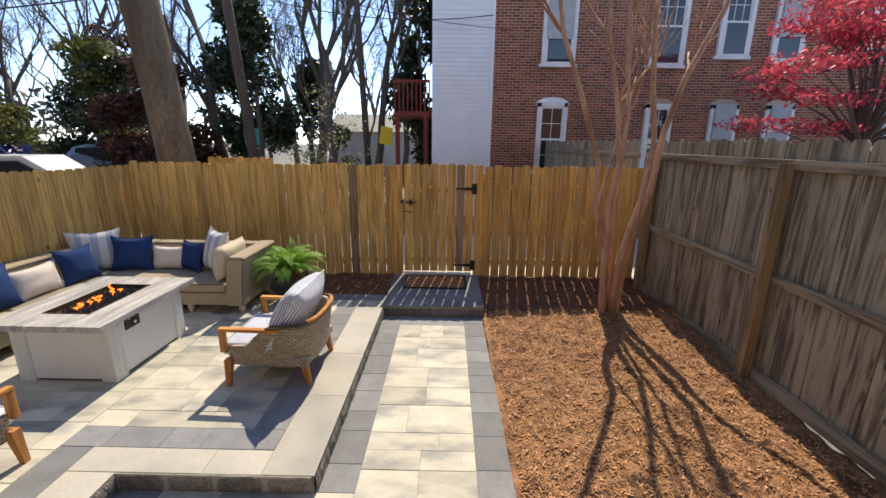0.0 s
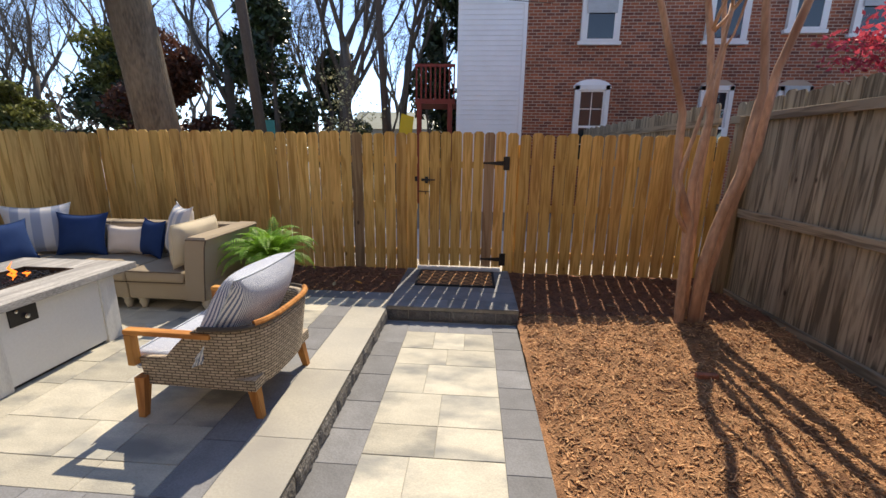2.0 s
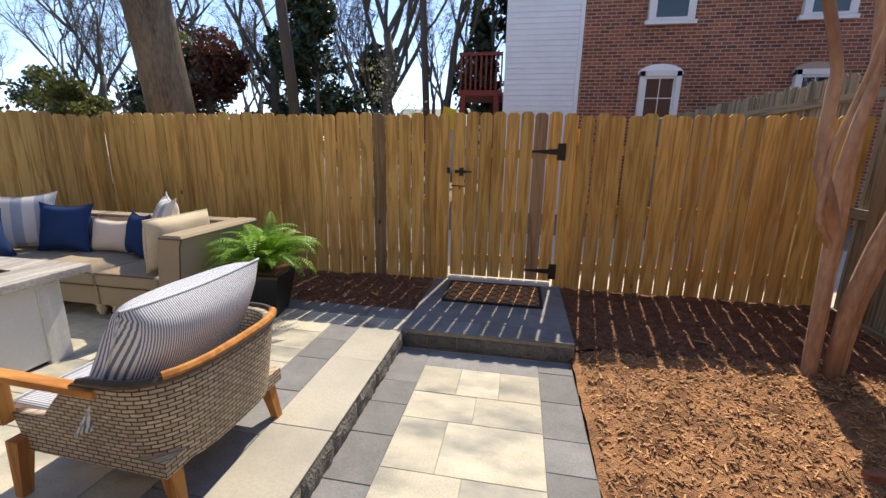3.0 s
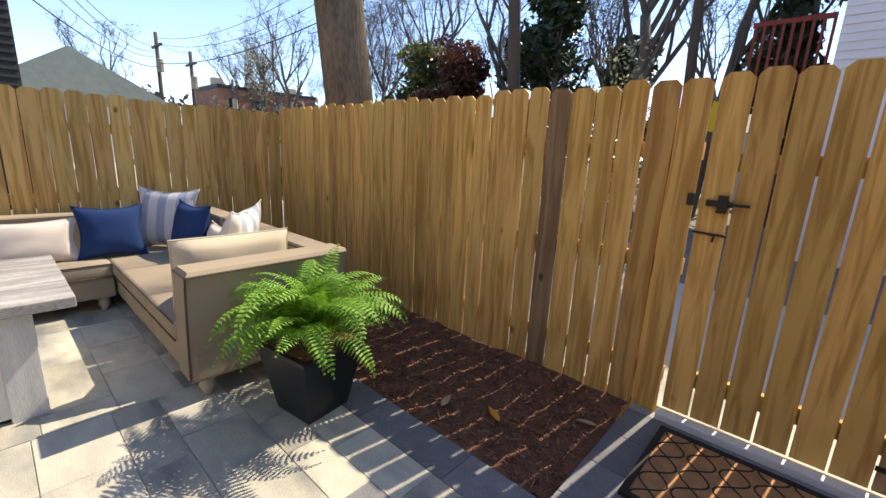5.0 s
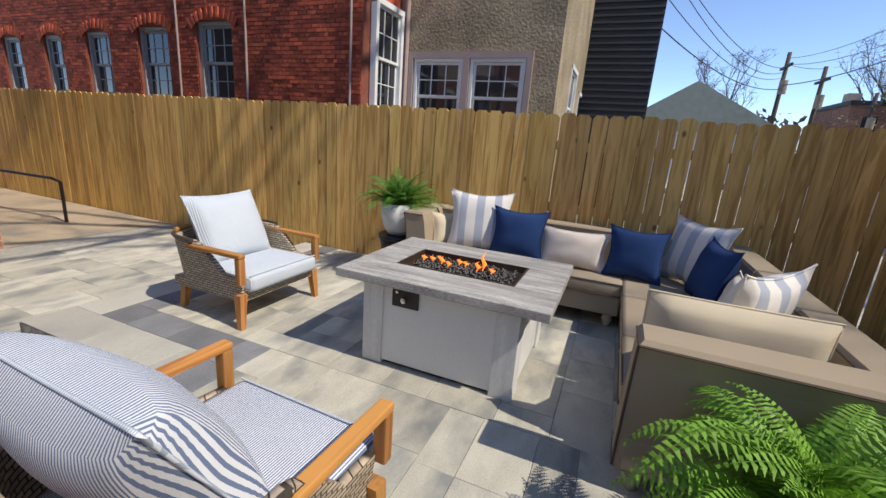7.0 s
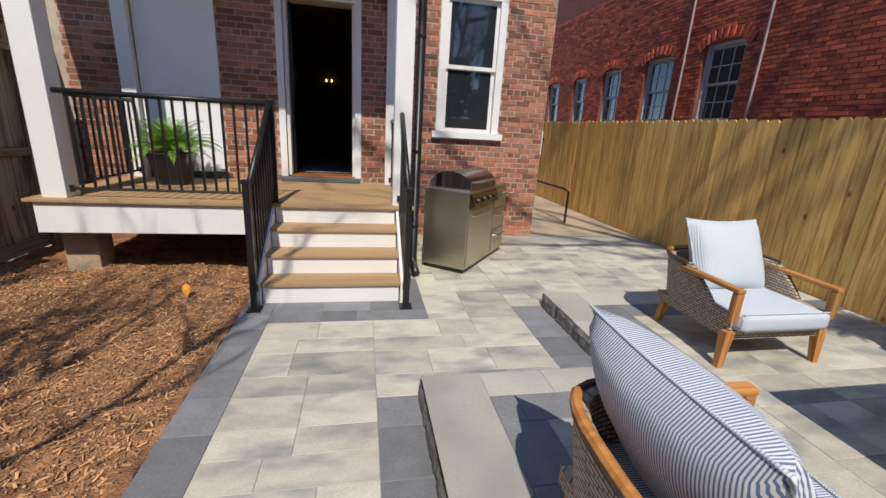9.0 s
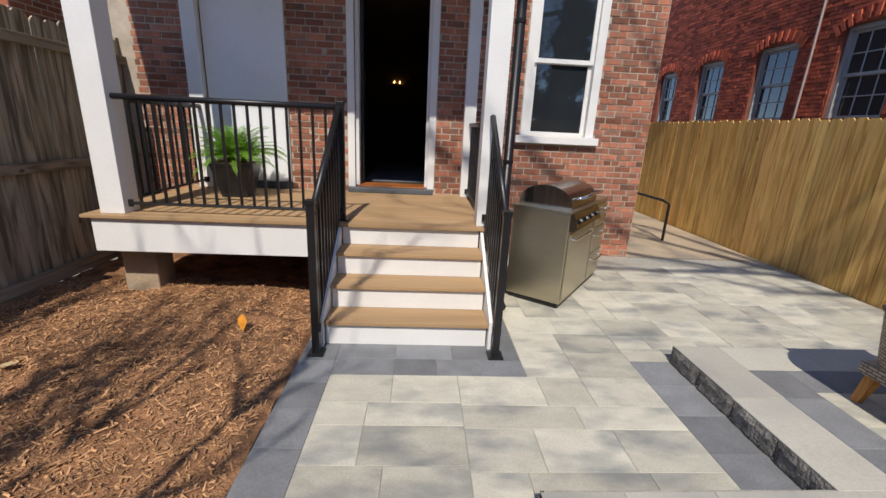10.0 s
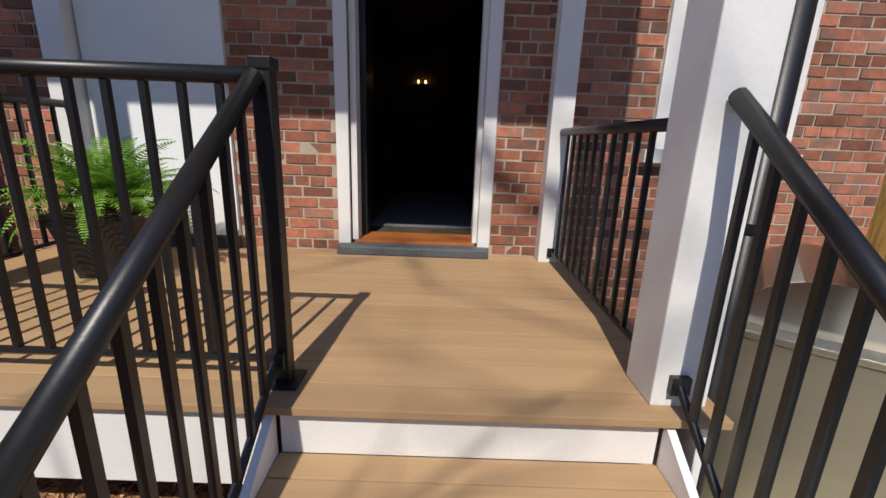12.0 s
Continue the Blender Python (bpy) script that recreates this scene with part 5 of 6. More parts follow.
# smooth-barked many-stemmed tree in the mulch bed
crape = thing("tree", "leafless multi-stemmed tree with smooth peeling cinnamon bark", "tree", pose(2.2, 5.45, 0.06))
stems = [
    ([(-0.10, -0.05, -0.05), (-0.13, -0.05, 0.55), (-0.16, -0.06, 1.05), (-0.34, -0.10, 1.45), (-0.36, -0.1, 2.0), (-0.62, -0.14, 2.7), (-0.92, -0.2, 3.4), (-1.05, -0.2, 4.1)], 0.062),
    ([(-0.03, 0.05, -0.05), (-0.06, 0.06, 0.7), (-0.10, 0.10, 1.4), (-0.02, 0.10, 2.0), (-0.12, 0.12, 2.7), (-0.30, 0.15, 3.5), (-0.32, 0.2, 4.3)], 0.06),
    ([(0.05, -0.04, -0.05), (0.04, -0.05, 0.6), (0.10, -0.06, 1.0), (0.22, -0.08, 1.5), (0.30, -0.05, 2.2), (0.22, -0.02, 2.9), (0.15, 0.0, 3.7), (0.28, 0.0, 4.4)], 0.068),
    ([(0.12, 0.03, -0.05), (0.14, 0.02, 0.6), (0.22, 0.02, 1.05), (0.38, 0.02, 1.7), (0.45, 0.05, 2.4), (0.62, 0.05, 3.0), (0.95, 0.08, 3.7), (1.15, 0.1, 4.3)], 0.07),
    ([(0.02, 0.10, -0.05), (0.0, 0.12, 0.8), (0.02, 0.2, 1.6), (0.10, 0.3, 2.6), (0.02, 0.4, 3.6), (0.0, 0.5, 4.5)], 0.045),
    ([(-0.14, -0.06, 0.9), (-0.30, -0.12, 1.12), (-0.33, -0.14, 1.5), (-0.22, -0.16, 2.1), (-0.14, -0.2, 2.8), (-0.2, -0.26, 3.6)], 0.03),
]
rng = random.Random(21)
for pts, r in stems:
    s = Shape()
    k = len(pts)
    fine, rr = [], []
    for i in range(k - 1):
        for q in range(4):
            f = q / 4
            a, b = Vector(pts[i]), Vector(pts[i + 1])
            g = (i + f) / (k - 1)
            fine.append(a.lerp(b, f * f * (3 - 2 * f)) + Vector((0.012 * noise.noise((g * 9, r * 90, 0)), 0.012 * noise.noise((g * 9, r * 90, 5)), 0)))
            rr.append(r * 0.68 * (1.15 - 0.65 * g) * (1 + 0.07 * noise.noise((g * 14, r * 50, 2))))
    s.tube(fine, rr, 10)
    part("stem", s, M_BARK, crape, smooth=True)
    tw = Shape()
    end = Vector(pts[-1])
    for _ in range(3):
        grow(tw, end, Vector((rng.uniform(-0.5, 0.5), rng.uniform(-0.5, 0.5), 1)).normalized(), 0.85, r * 0.48, 3, rng, n=5, bend=0.4)
    for _ in range(3):
        q = Vector(pts[rng.randrange(len(pts) - 3, len(pts))])
        grow(tw, q, Vector((rng.uniform(-1, 1), rng.uniform(-1, 1), 0.8)).normalized(), 0.6, r * 0.3, 2, rng, n=4, bend=0.5)
    part("branch", tw, M_BARK, crape, smooth=True)

# old trunk outside the fence corner
oak = thing("tree", "thick old tree trunk rising behind the fence corner", "tree", pose(-4.76, 7.72, -0.1))
s = Shape()
rings = []
for k in range(22):
    z = k * 0.55
    cx, cy = -0.03 * z, -0.11 * max(0.0, z - 1.5)
    rr = 0.30 - 0.006 * z + 0.10 * math.exp(-z * 1.2)
    rings.append([(cx + rr * (1 + 0.07 * noise.noise((math.cos(a) * 1.5, math.sin(a) * 1.5, z * 0.5))) * math.cos(a), cy + rr * (1 + 0.07 * noise.noise((math.cos(a) * 1.5, math.sin(a) * 1.5, z * 0.5 + 7))) * math.sin(a), z) for a in [2 * math.pi * q / 24 for q in range(24)]])
part("trunk", s.loft(rings), M_BARKB, oak, smooth=True)
tw = Shape()
for k in range(5):
    a = k * 1.3
    grow(tw, Vector((-0.03 * (8.5 + k * 0.7), -0.11 * (7.0 + k * 0.7), 8.5 + k * 0.7)), Vector((math.cos(a), math.sin(a), 0.9)).normalized(), 2.6, 0.14, 3, rng, n=6)
part("limb", tw, M_BARKB, oak, smooth=True)
# unseen long limbs, added to cast branch shadows over walk, mulch and steps
for k, a in enumerate((-0.15, 0.25, 0.6)):
    tw = Shape()
    grow(tw, Vector((-0.28, -0.85, 8.8 + k * 0.8)), Vector((math.cos(a), math.sin(a), 0.3)).normalized(), 4.0, 0.06, 4, rng, n=5, up=0.05)
    part("limb", tw, M_BARKB, oak, smooth=True)


def bare_tree(x, y, h, seed, label="tall bare winter tree beyond the fence", depth=5, r=0.16, lean=0.0):
    t_ = thing("tree", label, "tree", pose(x, y, -0.1), "bare trees beyond the fence")
    q = random.Random(seed)
    s1, s2, tips = Shape(), Shape(), []
    pts = [Vector((lean * k / 5 * h * 0.4 + q.uniform(-0.1, 0.1), q.uniform(-0.1, 0.1), h * 0.42 * k / 5)) for k in range(6)]
    s1.tube(pts, [r * (1.2 - 0.4 * k / 5) for k in range(6)], 9)
    for k in range(4):
        a = q.uniform(0, 6.3)
        grow(s2, pts[5 - (k % 3)], Vector((math.cos(a) * 0.6, math.sin(a) * 0.6, 1)).normalized(), h * 0.24, r * 0.55, depth, q, tips, n=5, bend=0.35, up=0.16)
    for p_ in tips:
        for _ in range(4):
            d_ = Vector((q.uniform(-1, 1), q.uniform(-1, 1), q.uniform(-0.4, 1))).normalized()
            e_ = d_.cross(Vector((q.uniform(-1, 1), q.uniform(-1, 1), 0.2))).normalized() * 0.012
            L_ = h * q.uniform(0.03, 0.08)
            s2.add([p_ - e_, p_ + e_, p_ + d_ * L_ + Vector((0, 0, -0.05 * L_))], [(0, 1, 2)])
    part("trunk", s1, M_TWIG, t_, smooth=True)
    part("crown", s2, M_TWIG, t_)
    return t_


def leaf_cloud(s, c, rad, count, size, q):
    for _ in range(count):
        d = Vector((q.gauss(0, 1), q.gauss(0, 1), q.gauss(0, 1))).normalized() * (q.random() ** 0.45)
        p = Vector((c[0] + d.x * rad[0], c[1] + d.y * rad[1], c[2] + d.z * rad[2]))
        a = Vector((q.uniform(-1, 1), q.uniform(-1, 1), q.uniform(-1, 1))).normalized()
        b = a.cross(Vector((q.uniform(-1, 1), q.uniform(-1, 1), q.uniform(-1, 1)))).normalized()
        z = size * q.uniform(0.5, 1.3)
        s.add([p - a * z, p + b * z * 0.45, p + a * z, p - b * z * 0.45], [(0, 1, 2, 3)])


def leafy_tree(x, y, h, w, seed, material, label, count=2600, size=0.16, low_=0.15, bark=None, clumps=16):
    t_ = thing("tree", label, "tree", pose(x, y, -0.1))
    q = random.Random(seed)
    s1 = Shape()
    s1.tube([(0, 0, 0), (0.1, 0, h * 0.3), (0, 0.1, h * 0.85)], [0.02 * h, 0.016 * h, 0.004 * h], 7)
    s2 = Shape()
    for k in range(clumps):
        f = q.uniform(low_, 1.0)
        a = q.uniform(0, 6.3)
        rr = w * (1.05 - f * 0.75) * q.uniform(0.35, 1.0)
        c = (math.cos(a) * rr, math.sin(a) * rr, h * f)
        s1.tube([(0, 0, h * f * 0.8), c], [0.006 * h, 0.002 * h], 4)
        leaf_cloud(s2, c, (w * q.uniform(0.25, 0.45), w * q.uniform(0.25, 0.45), h * q.uniform(0.06, 0.12)), count // clumps, size, q)
    part("trunk", s1, bark or M_TWIG, t_)
    part("crown", s2, material, t_)
    return t_


def wall_uv(s):
    s.uv = [((v[0] + v[1]), v[2]) for v in s.v]
    return s


# beyond the fence
structure("road", bx(-60, -3.6, 10.2, 60, -0.1, 0.3), M_SOIL, "raised grey gravel lot behind the alley", "road")
for k, (x, y, h, r, d) in enumerate(((-4.6, 17, 13, 0.17, 6), (-3.2, 19, 13, 0.15, 6), (-6.4, 21, 14, 0.2, 6), (-2.4, 24, 12, 0.15, 5), (-11, 21, 14, 0.22, 6), (-17.5, 22, 14, 0.2, 6), (-24, 24, 13, 0.2, 5), (-21, 34, 13, 0.2, 5), (-33, 30, 12, 0.2, 5), (-30, 20, 11, 0.2, 5), (-42, 22, 11, 0.2, 5), (-12, 34, 14, 0.2, 5), (-6, 36, 13, 0.2, 5), (-46, 12, 10, 0.2, 5), (-28, 42, 13, 0.2, 5))):
    bare_tree(x, y, h, 40 + k, depth=d - 1, r=r, lean=0.1 * math.sin(k))
leafy_tree(-12.6, 18.0, 5.6, 2.6, 1, M_RUST, "rust-leaved evergreen shrub tree", 8200, 0.14)
leafy_tree(-15.6, 20.0, 6.2, 2.9, 2, M_OLIVE, "olive and rust mottled shrub tree", 6000, 0.14)
leafy_tree(-15.0, 19.0, 6.6, 2.6, 12, M_EVER, "dark broadleaf evergreen tree beyond the fence", 4200, 0.15)
leafy_tree(-20.0, 19.0, 4.4, 2.4, 3, M_OLIVE, "yellow-green budding shrub beyond the fence", 6500, 0.13)
leafy_tree(-8.6, 19.5, 8.0, 2.3, 4, M_EVER, "dark glossy evergreen tree beyond the fence", 6500, 0.16)
leafy_tree(-10.4, 22.0, 8.8, 2.6, 5, M_EVER, "dark glossy evergreen tree beyond the fence", 5200, 0.16)
leafy_tree(-6.6, 22.5, 6.2, 2.0, 6, M_EVER, "dark glossy evergreen tree beyond the fence", 3600, 0.16)
leafy_tree(-4.1, 15.0, 4.0, 1.6, 7, M_BLOS, "thin shrub with pale spring blossom", 1500, 0.06, bark=M_TWIG, clumps=26)
leafy_tree(-1.3, 19.0, 8.6, 1.5, 8, M_EVER, "tall glossy-leaved magnolia beside the white house", 4200, 0.16)
leafy_tree(-31.0, 27.0, 5.0, 2.6, 9, M_PINK, "small redbud in magenta blossom", 4500, 0.12)
leafy_tree(-29.0, 24.0, 6.0, 2.4, 10, M_EVER, "dark evergreen shrub in the distance", 2200, 0.15)
leafy_tree(-36.0, 21.0, 10.0, 5.0, 13, M_BLOS, "large pale budding tree in the distance", 1700, 0.1, clumps=40)
leafy_tree(-24.5, 22.0, 5.2, 3.0, 14, M_OLIVE, "yellow-green budding shrub beyond the fence", 6000, 0.13)
leafy_tree(-17.6, 24.0, 7.6, 3.0, 15, M_RUST, "rust-leaved evergreen shrub tree", 6000, 0.15)
woods = Shape()
q = random.Random(77)
for k in range(150):
    a = radians(q.uniform(80, 205))
    dd = q.uniform(45, 75)
    leaf_cloud(woods, (dd * math.cos(a), 5 + dd * math.sin(a), q.uniform(0.5, 5)), (3.5, 3.5, 2.0), 70, 0.4, q)
tagged(part("far_woods", woods, M_TWIG), "grey-brown far woods along the horizon", "woods", kind="stuff")

for k in range(12):
    bare_tree(-52 + k * 4.4 + 1.5 * math.sin(k * 2.1), 27 + 6 * math.sin(k * 1.7), 10 + 2 * math.cos(k), 140 + k, depth=4, r=0.13)
east = thing("east_neighbour", "dark red brick house beyond the old fence", "house")
part("wall", wall_uv(bx(4.6, 12, -9, -1.9, -0.1, 7.5)), M_FARBRICK, east)
part("roof", bx(4.3, 12.3, -9.3, -1.6, 7.5, 7.7), M_DARKSIDE, east)

# red maple over the old fence
mp_ = thing("tree", "japanese maple with crimson spring leaves behind the old fence", "tree", pose(9.2, 9.6, -0.1))
s1, s2 = Shape(), Shape()
q = random.Random(5)
s1.tube([(0, 0, 0), (0.1, 0, 1.6), (-0.2, 0, 2.6)], [0.14, 0.11, 0.08], 8)
for k in range(30):
    a, z = q.uniform(0, 6.3), q.uniform(2.7, 5.8)
    rr = q.uniform(0.6, 3.0) * (1.0 if z < 4.6 else 0.75)
    c = Vector((math.cos(a) * rr, math.sin(a) * rr * 0.8, z))
    s1.tube([(-0.2, 0, 2.4), (c.x * 0.5, c.y * 0.5, z * 0.85), c], [0.05, 0.025, 0.006], 5)
    leaf_cloud(s2, c, (0.95, 0.8, 0.2), 260, 0.07, q)
part("trunk", s1, M_TWIG, mp_)
part("crown", s2, M_RED, mp_)

# ---------------------------------------------------------------- buildings behind
def holes_wall(s, x0, x1, z0, z1, y0, y1, holes):
    """A wall along x with rectangular openings through it; holes: (x0, x1, z0, z1)."""
    xs = sorted({x0, x1, *[h[0] for h in holes], *[h[1] for h in holes]})
    zs = sorted({z0, z1, *[h[2] for h in holes], *[h[3] for h in holes]})
    for a, b in zip(xs, xs[1:]):
        for c, d in zip(zs, zs[1:]):
            if not any(h[0] <= a and b <= h[1] and h[2] <= c and d <= h[3] for h in holes):
                s.box(a, b, y0, y1, c, d)
    return s


rear = thing("rear_house", "two-storey brick row house with a white sided end", "house")
wins = [(2.58, 3.46, 1.5, 3.45), (5.72, 6.52, 1.5, 3.45), (7.6, 8.4, 1.5, 3.45), (9.2, 10.0, 1.5, 3.45), (12, 12.8, 1.5, 3.45), (2.6, 3.55, 4.5, 6.6), (5.62, 6.6, 4.5, 6.6), (7.5, 8.4, 4.75, 6.6), (9.0, 9.9, 4.65, 6.6), (11.6, 12.5, 4.65, 6.6)]
s = holes_wall(Shape(), 1.25, 18, -0.1, 7.2, 13.0, 13.3, wins).box(1.25, 1.55, 13.3, 24, -0.1, 7.2).box(17.7, 18, 13.3, 24, -0.1, 7.2)
part("brick_wall", wall_uv(s), M_FARBRICK, rear, "dark red brick wall")
s = Shape()
for k in range(59):
    z = -0.1 + k * 0.122
    s.add([(-0.5, 12.985, z), (1.249, 12.985, z), (1.249, 13.005, z + 0.122), (-0.5, 13.005, z + 0.122), (-0.5, 13.2, z), (1.249, 13.2, z), (1.249, 13.2, z + 0.122), (-0.5, 13.2, z + 0.122)], [(0, 1, 2, 3), (4, 0, 3, 7), (0, 4, 5, 1), (1, 5, 6, 2)])
part("siding", s, M_SIDING, rear, "white lap siding")
part("siding_return", bx(-0.5, -0.3, 13.2, 24, -0.1, 7.1), M_SIDING, rear)
part("corner_board", bx(1.17, 1.26, 12.96, 13.0, -0.1, 7.1), M_SIDING, rear)
part("roof", bx(-0.8, 18.3, 12.9, 24.5, 7.2, 7.4), M_DARKSIDE, rear)
for k, (a, b, c, d) in enumerate(wins):
    w = sash_window("window", a, b, c, d, 13.0, "", muntins=2 if k < 5 else 3, both=k < 5, blind=k in (3, 5, 8, 2), casing=0.11)
    w.parent = rear
    del w["category"], w["kind"]
    # near-black sheet for the unlit room behind the panes
    part("room", bx(a, b, 13.28, 13.3, c, d), M_UNLIT, w)
    if k < 5:
        part("arch", Shape().loft([[((a + b) / 2 + (b - a) / 2 * 1.12 * math.cos(t), yy_, d - 0.06 + 0.22 * math.sin(t)) for t in [math.pi * i / 10 for i in range(11)]] for yy_ in (12.97, 13.02)]), M_SIDING if k == 0 else M_FARBRICK, w)
balc = thing("balcony", "red-stained wooden balcony on posts", "balcony", pose(-1.05, 12.9, 0))
part("floor", bx(-0.5, 0.52, -0.6, 0.9, 3.0, 3.12), M_BALC, balc)
part("top_rail", bx(-0.5, 0.52, -0.62, -0.56, 3.88, 3.95), M_BALC, balc)
for k in range(9):
    part("baluster", bx(-0.48 + k * 0.12, -0.44 + k * 0.12, -0.61, -0.57, 3.12, 3.88), M_BALC, balc)
for xx in (-0.4, 0.4):
    part("post", bx(xx - 0.06, xx + 0.06, -0.58, -0.46, -0.1, 3.0), M_BALC, balc)
shed = thing("far_house", "low pale house behind the shrubs", "house", pose(-3.2, 27, -0.1))
part("wall", bx(-4, 3.4, 0, 5, 0, 3.0), M_SIDING, shed)
part("roof", Shape().loft([[(-4.4, -0.4, 3.0), (-4.4, 2.5, 4.2), (-4.4, 5.4, 3.0)], [(3.8, -0.4, 3.0), (3.8, 2.5, 4.2), (3.8, 5.4, 3.0)]]), M_ROOF, shed)
sg = thing("yellow_flag", "yellow flag sign on a thin pole", "sign", pose(-2.15, 15.2, 0))
part("sheet", Shape().add([(-0.3, 0, 2.25), (0.12, 0.02, 2.15), (0.2, 0, 2.75), (-0.2, -0.02, 2.85), (-0.3, 0.012, 2.25), (0.12, 0.032, 2.15), (0.2, 0.012, 2.75), (-0.2, -0.008, 2.85)], [(0, 1, 2, 3), (7, 6, 5, 4), (0, 4, 5, 1), (1, 5, 6, 2), (2, 6, 7, 3), (3, 7, 4, 0)]), M_YELLOW, sg)
part("pole", Shape().tube([(-0.28, 0.02, -0.1), (-0.25, 0.02, 3.0)], 0.02, 6), M_IRON, sg)
ts = thing("street_sign", "small teal sign board behind the fence", "sign", pose(-8.0, 17.5, 0))
part("board", bx(-0.3, 0.3, 0, 0.04, 2.1, 2.75), M_TEAL, ts)
part("pole", bx(-0.03, 0.03, 0.04, 0.1, 0.29, 2.7), M_IRON, ts)


def car(x, y, turn, paint, label, h=1.7):
    c = thing("car", label, "car", pose(x, y, 0.3, 0, 0, turn))
    prof = [(-2.2, 0.3), (-2.25, 0.8), (-2.0, 1.0), (-1.5, h - 0.1), (-0.9, h), (0.5, h), (1.2, 1.05), (2.1, 0.9), (2.25, 0.6), (2.2, 0.3)]
    part("body", Shape().loft([[(a, sd * (0.9 if b < 1.02 else 0.72), b) for a, b in prof] for sd in (-1, 1)]), paint, c)
    part("window", Shape().loft([[(a, sd * 0.80, b) for a, b in ((-1.6, 1.05), (-1.35, h - 0.15), (0.4, h - 0.12), (0.95, 1.07))] for sd in (-1, 1)]), M_GLASS, c)
    for wx in (-1.4, 1.4):
        for wy in (-0.8, 0.8):
            part("wheel", Shape().lathe([(0.0, -0.1), (0.32, -0.1), (0.33, 0.1), (0.0, 0.1)], 14, pose(wx, wy, 0.33, 90, 0, 0)), M_RUBBER, c)
    return c


car(-11.6, 11.6, 8, M_CARW, "white car parked behind the fence", 1.52)
car(-19.5, 18.5, 4, M_CARB, "blue car parked in the far lot", 1.75)
car(-14.4, 18.8, 10, M_CARS, "silver-blue car parked in the far lot", 1.75)

# utility poles and wires
def pole(x, y, h, r, lean, label, arms=False):
    t_ = thing("utility_pole", label, "utility pole", pose(x, y, -0.1))
    part("shaft", Shape().tube([(0, 0, 0), (lean * 0.5, 0, h / 2), (lean, 0, h)], [r, r * 0.9, r * 0.75], 10), M_POLE, t_, smooth=True)
    if arms:
        part("crossarm", bx(lean - 0.9, lean + 0.9, -0.06, 0.06, h - 0.8, h - 0.68), M_POLE, t_)
        part("transformer", Shape().lathe([(0.0, 0.0), (0.2, 0.0), (0.2, 0.7), (0.0, 0.75)], 12, pose(lean * 0.8 + 0.3, 0, h - 2.2)), M_CONC, t_)
    return t_


pole(-5.75, 13.0, 11.0, 0.15, -0.9, "dark leaning wooden utility pole behind the fence")
pole(-2.9, 15.8, 12.0, 0.12, -0.5, "pale grey metal utility pole behind the fence")
pole(-30.9, 12.3, 7.7, 0.13, 0.0, "distant wooden utility pole with crossarm", True)
pole(-31.0, 14.1, 7.0, 0.13, 0.0, "distant wooden utility pole with crossarm", True)
pole(-36.0, 18.5, 6.4, 0.13, 0.0, "distant wooden utility pole with crossarm", True)


def wire(a, b, sag, r=0.014):
    A, B = Vector(a), Vector(b)
    w = thing("overhead_wire", "black overhead service wire", "wire", group="overhead wires")
    part("cable", Shape().tube([A.lerp(B, k / 16) - Vector((0, 0, sag * 4 * (k / 16) * (1 - k / 16))) for k in range(17)], r, 4), M_BLACK, w)


wire((-6.4, 13.0, 8.2), (-30.9, 12.3, 7.3), 1.3)
wire((-6.4, 13.0, 7.6), (-30.9, 12.3, 7.0), 1.4)
wire((-6.4, 13.0, 6.6), (-30.9, 12.3, 5.9), 0.9, 0.025)
wire((-6.4, 13.0, 9.6), (-13.0, 3.6, 8.2), 0.9)
wire((-6.4, 13.0, 9.2), (-13.0, 4.4, 7.0), 0.9)
wire((-6.4, 13.0, 8.6), (-3.2, 15.8, 8.4), 0.2)
wire((-6.3, 13.0, 7.8), (9.0, 13.9, 7.4), 0.7)
wire((-6.3, 13.0, 6.4), (1.3, 13.9, 6.0), 0.4)
wire((-6.3, 13.0, 7.0), (2.0, 13.9, 5.6), 0.3, 0.01)
wire((-13.0, 4.6, 5.9), (-30.9, 12.3, 6.3), 0.9)
wire((-13.0, 4.7, 6.6), (-30.9, 12.3, 6.8), 0.8)
wire((-13.0, 4.8, 6.3), (-30.9, 12.3, 6.6), 1.0)
wire((-13.0, 4.2, 5.4), (-30.9, 12.3, 5.7), 0.7, 0.02)
wire((-30.9, 12.3, 7.0), (-31.0, 14.1, 6.8), 0.1)
lampbox = thing("street_lamp", "black street lamp head on the overhead line", "street lamp", pose(-4.6, 9.2, 5.55, 0, 10, 15))
part("head", bx(-0.35, 0.35, -0.1, 0.1, -0.07, 0.06, c=0.03), M_BLACK, lampbox)
part("arm", Shape().tube([(-0.35, 0, 0), (-1.0, -0.1, 0.3)], 0.025, 6), M_IRON, lampbox)

# both stand a little farther off than the grid they are drawn on
EYE0 = Vector((0.0, 0.2, 2.27))
for ob, k in ((rear, 1.085), (balc, 1.28)):
    ob.matrix_world = Matrix.Translation(EYE0) @ Matrix.Scale(k, 4) @ Matrix.Translation(-EYE0) @ ob.matrix_world

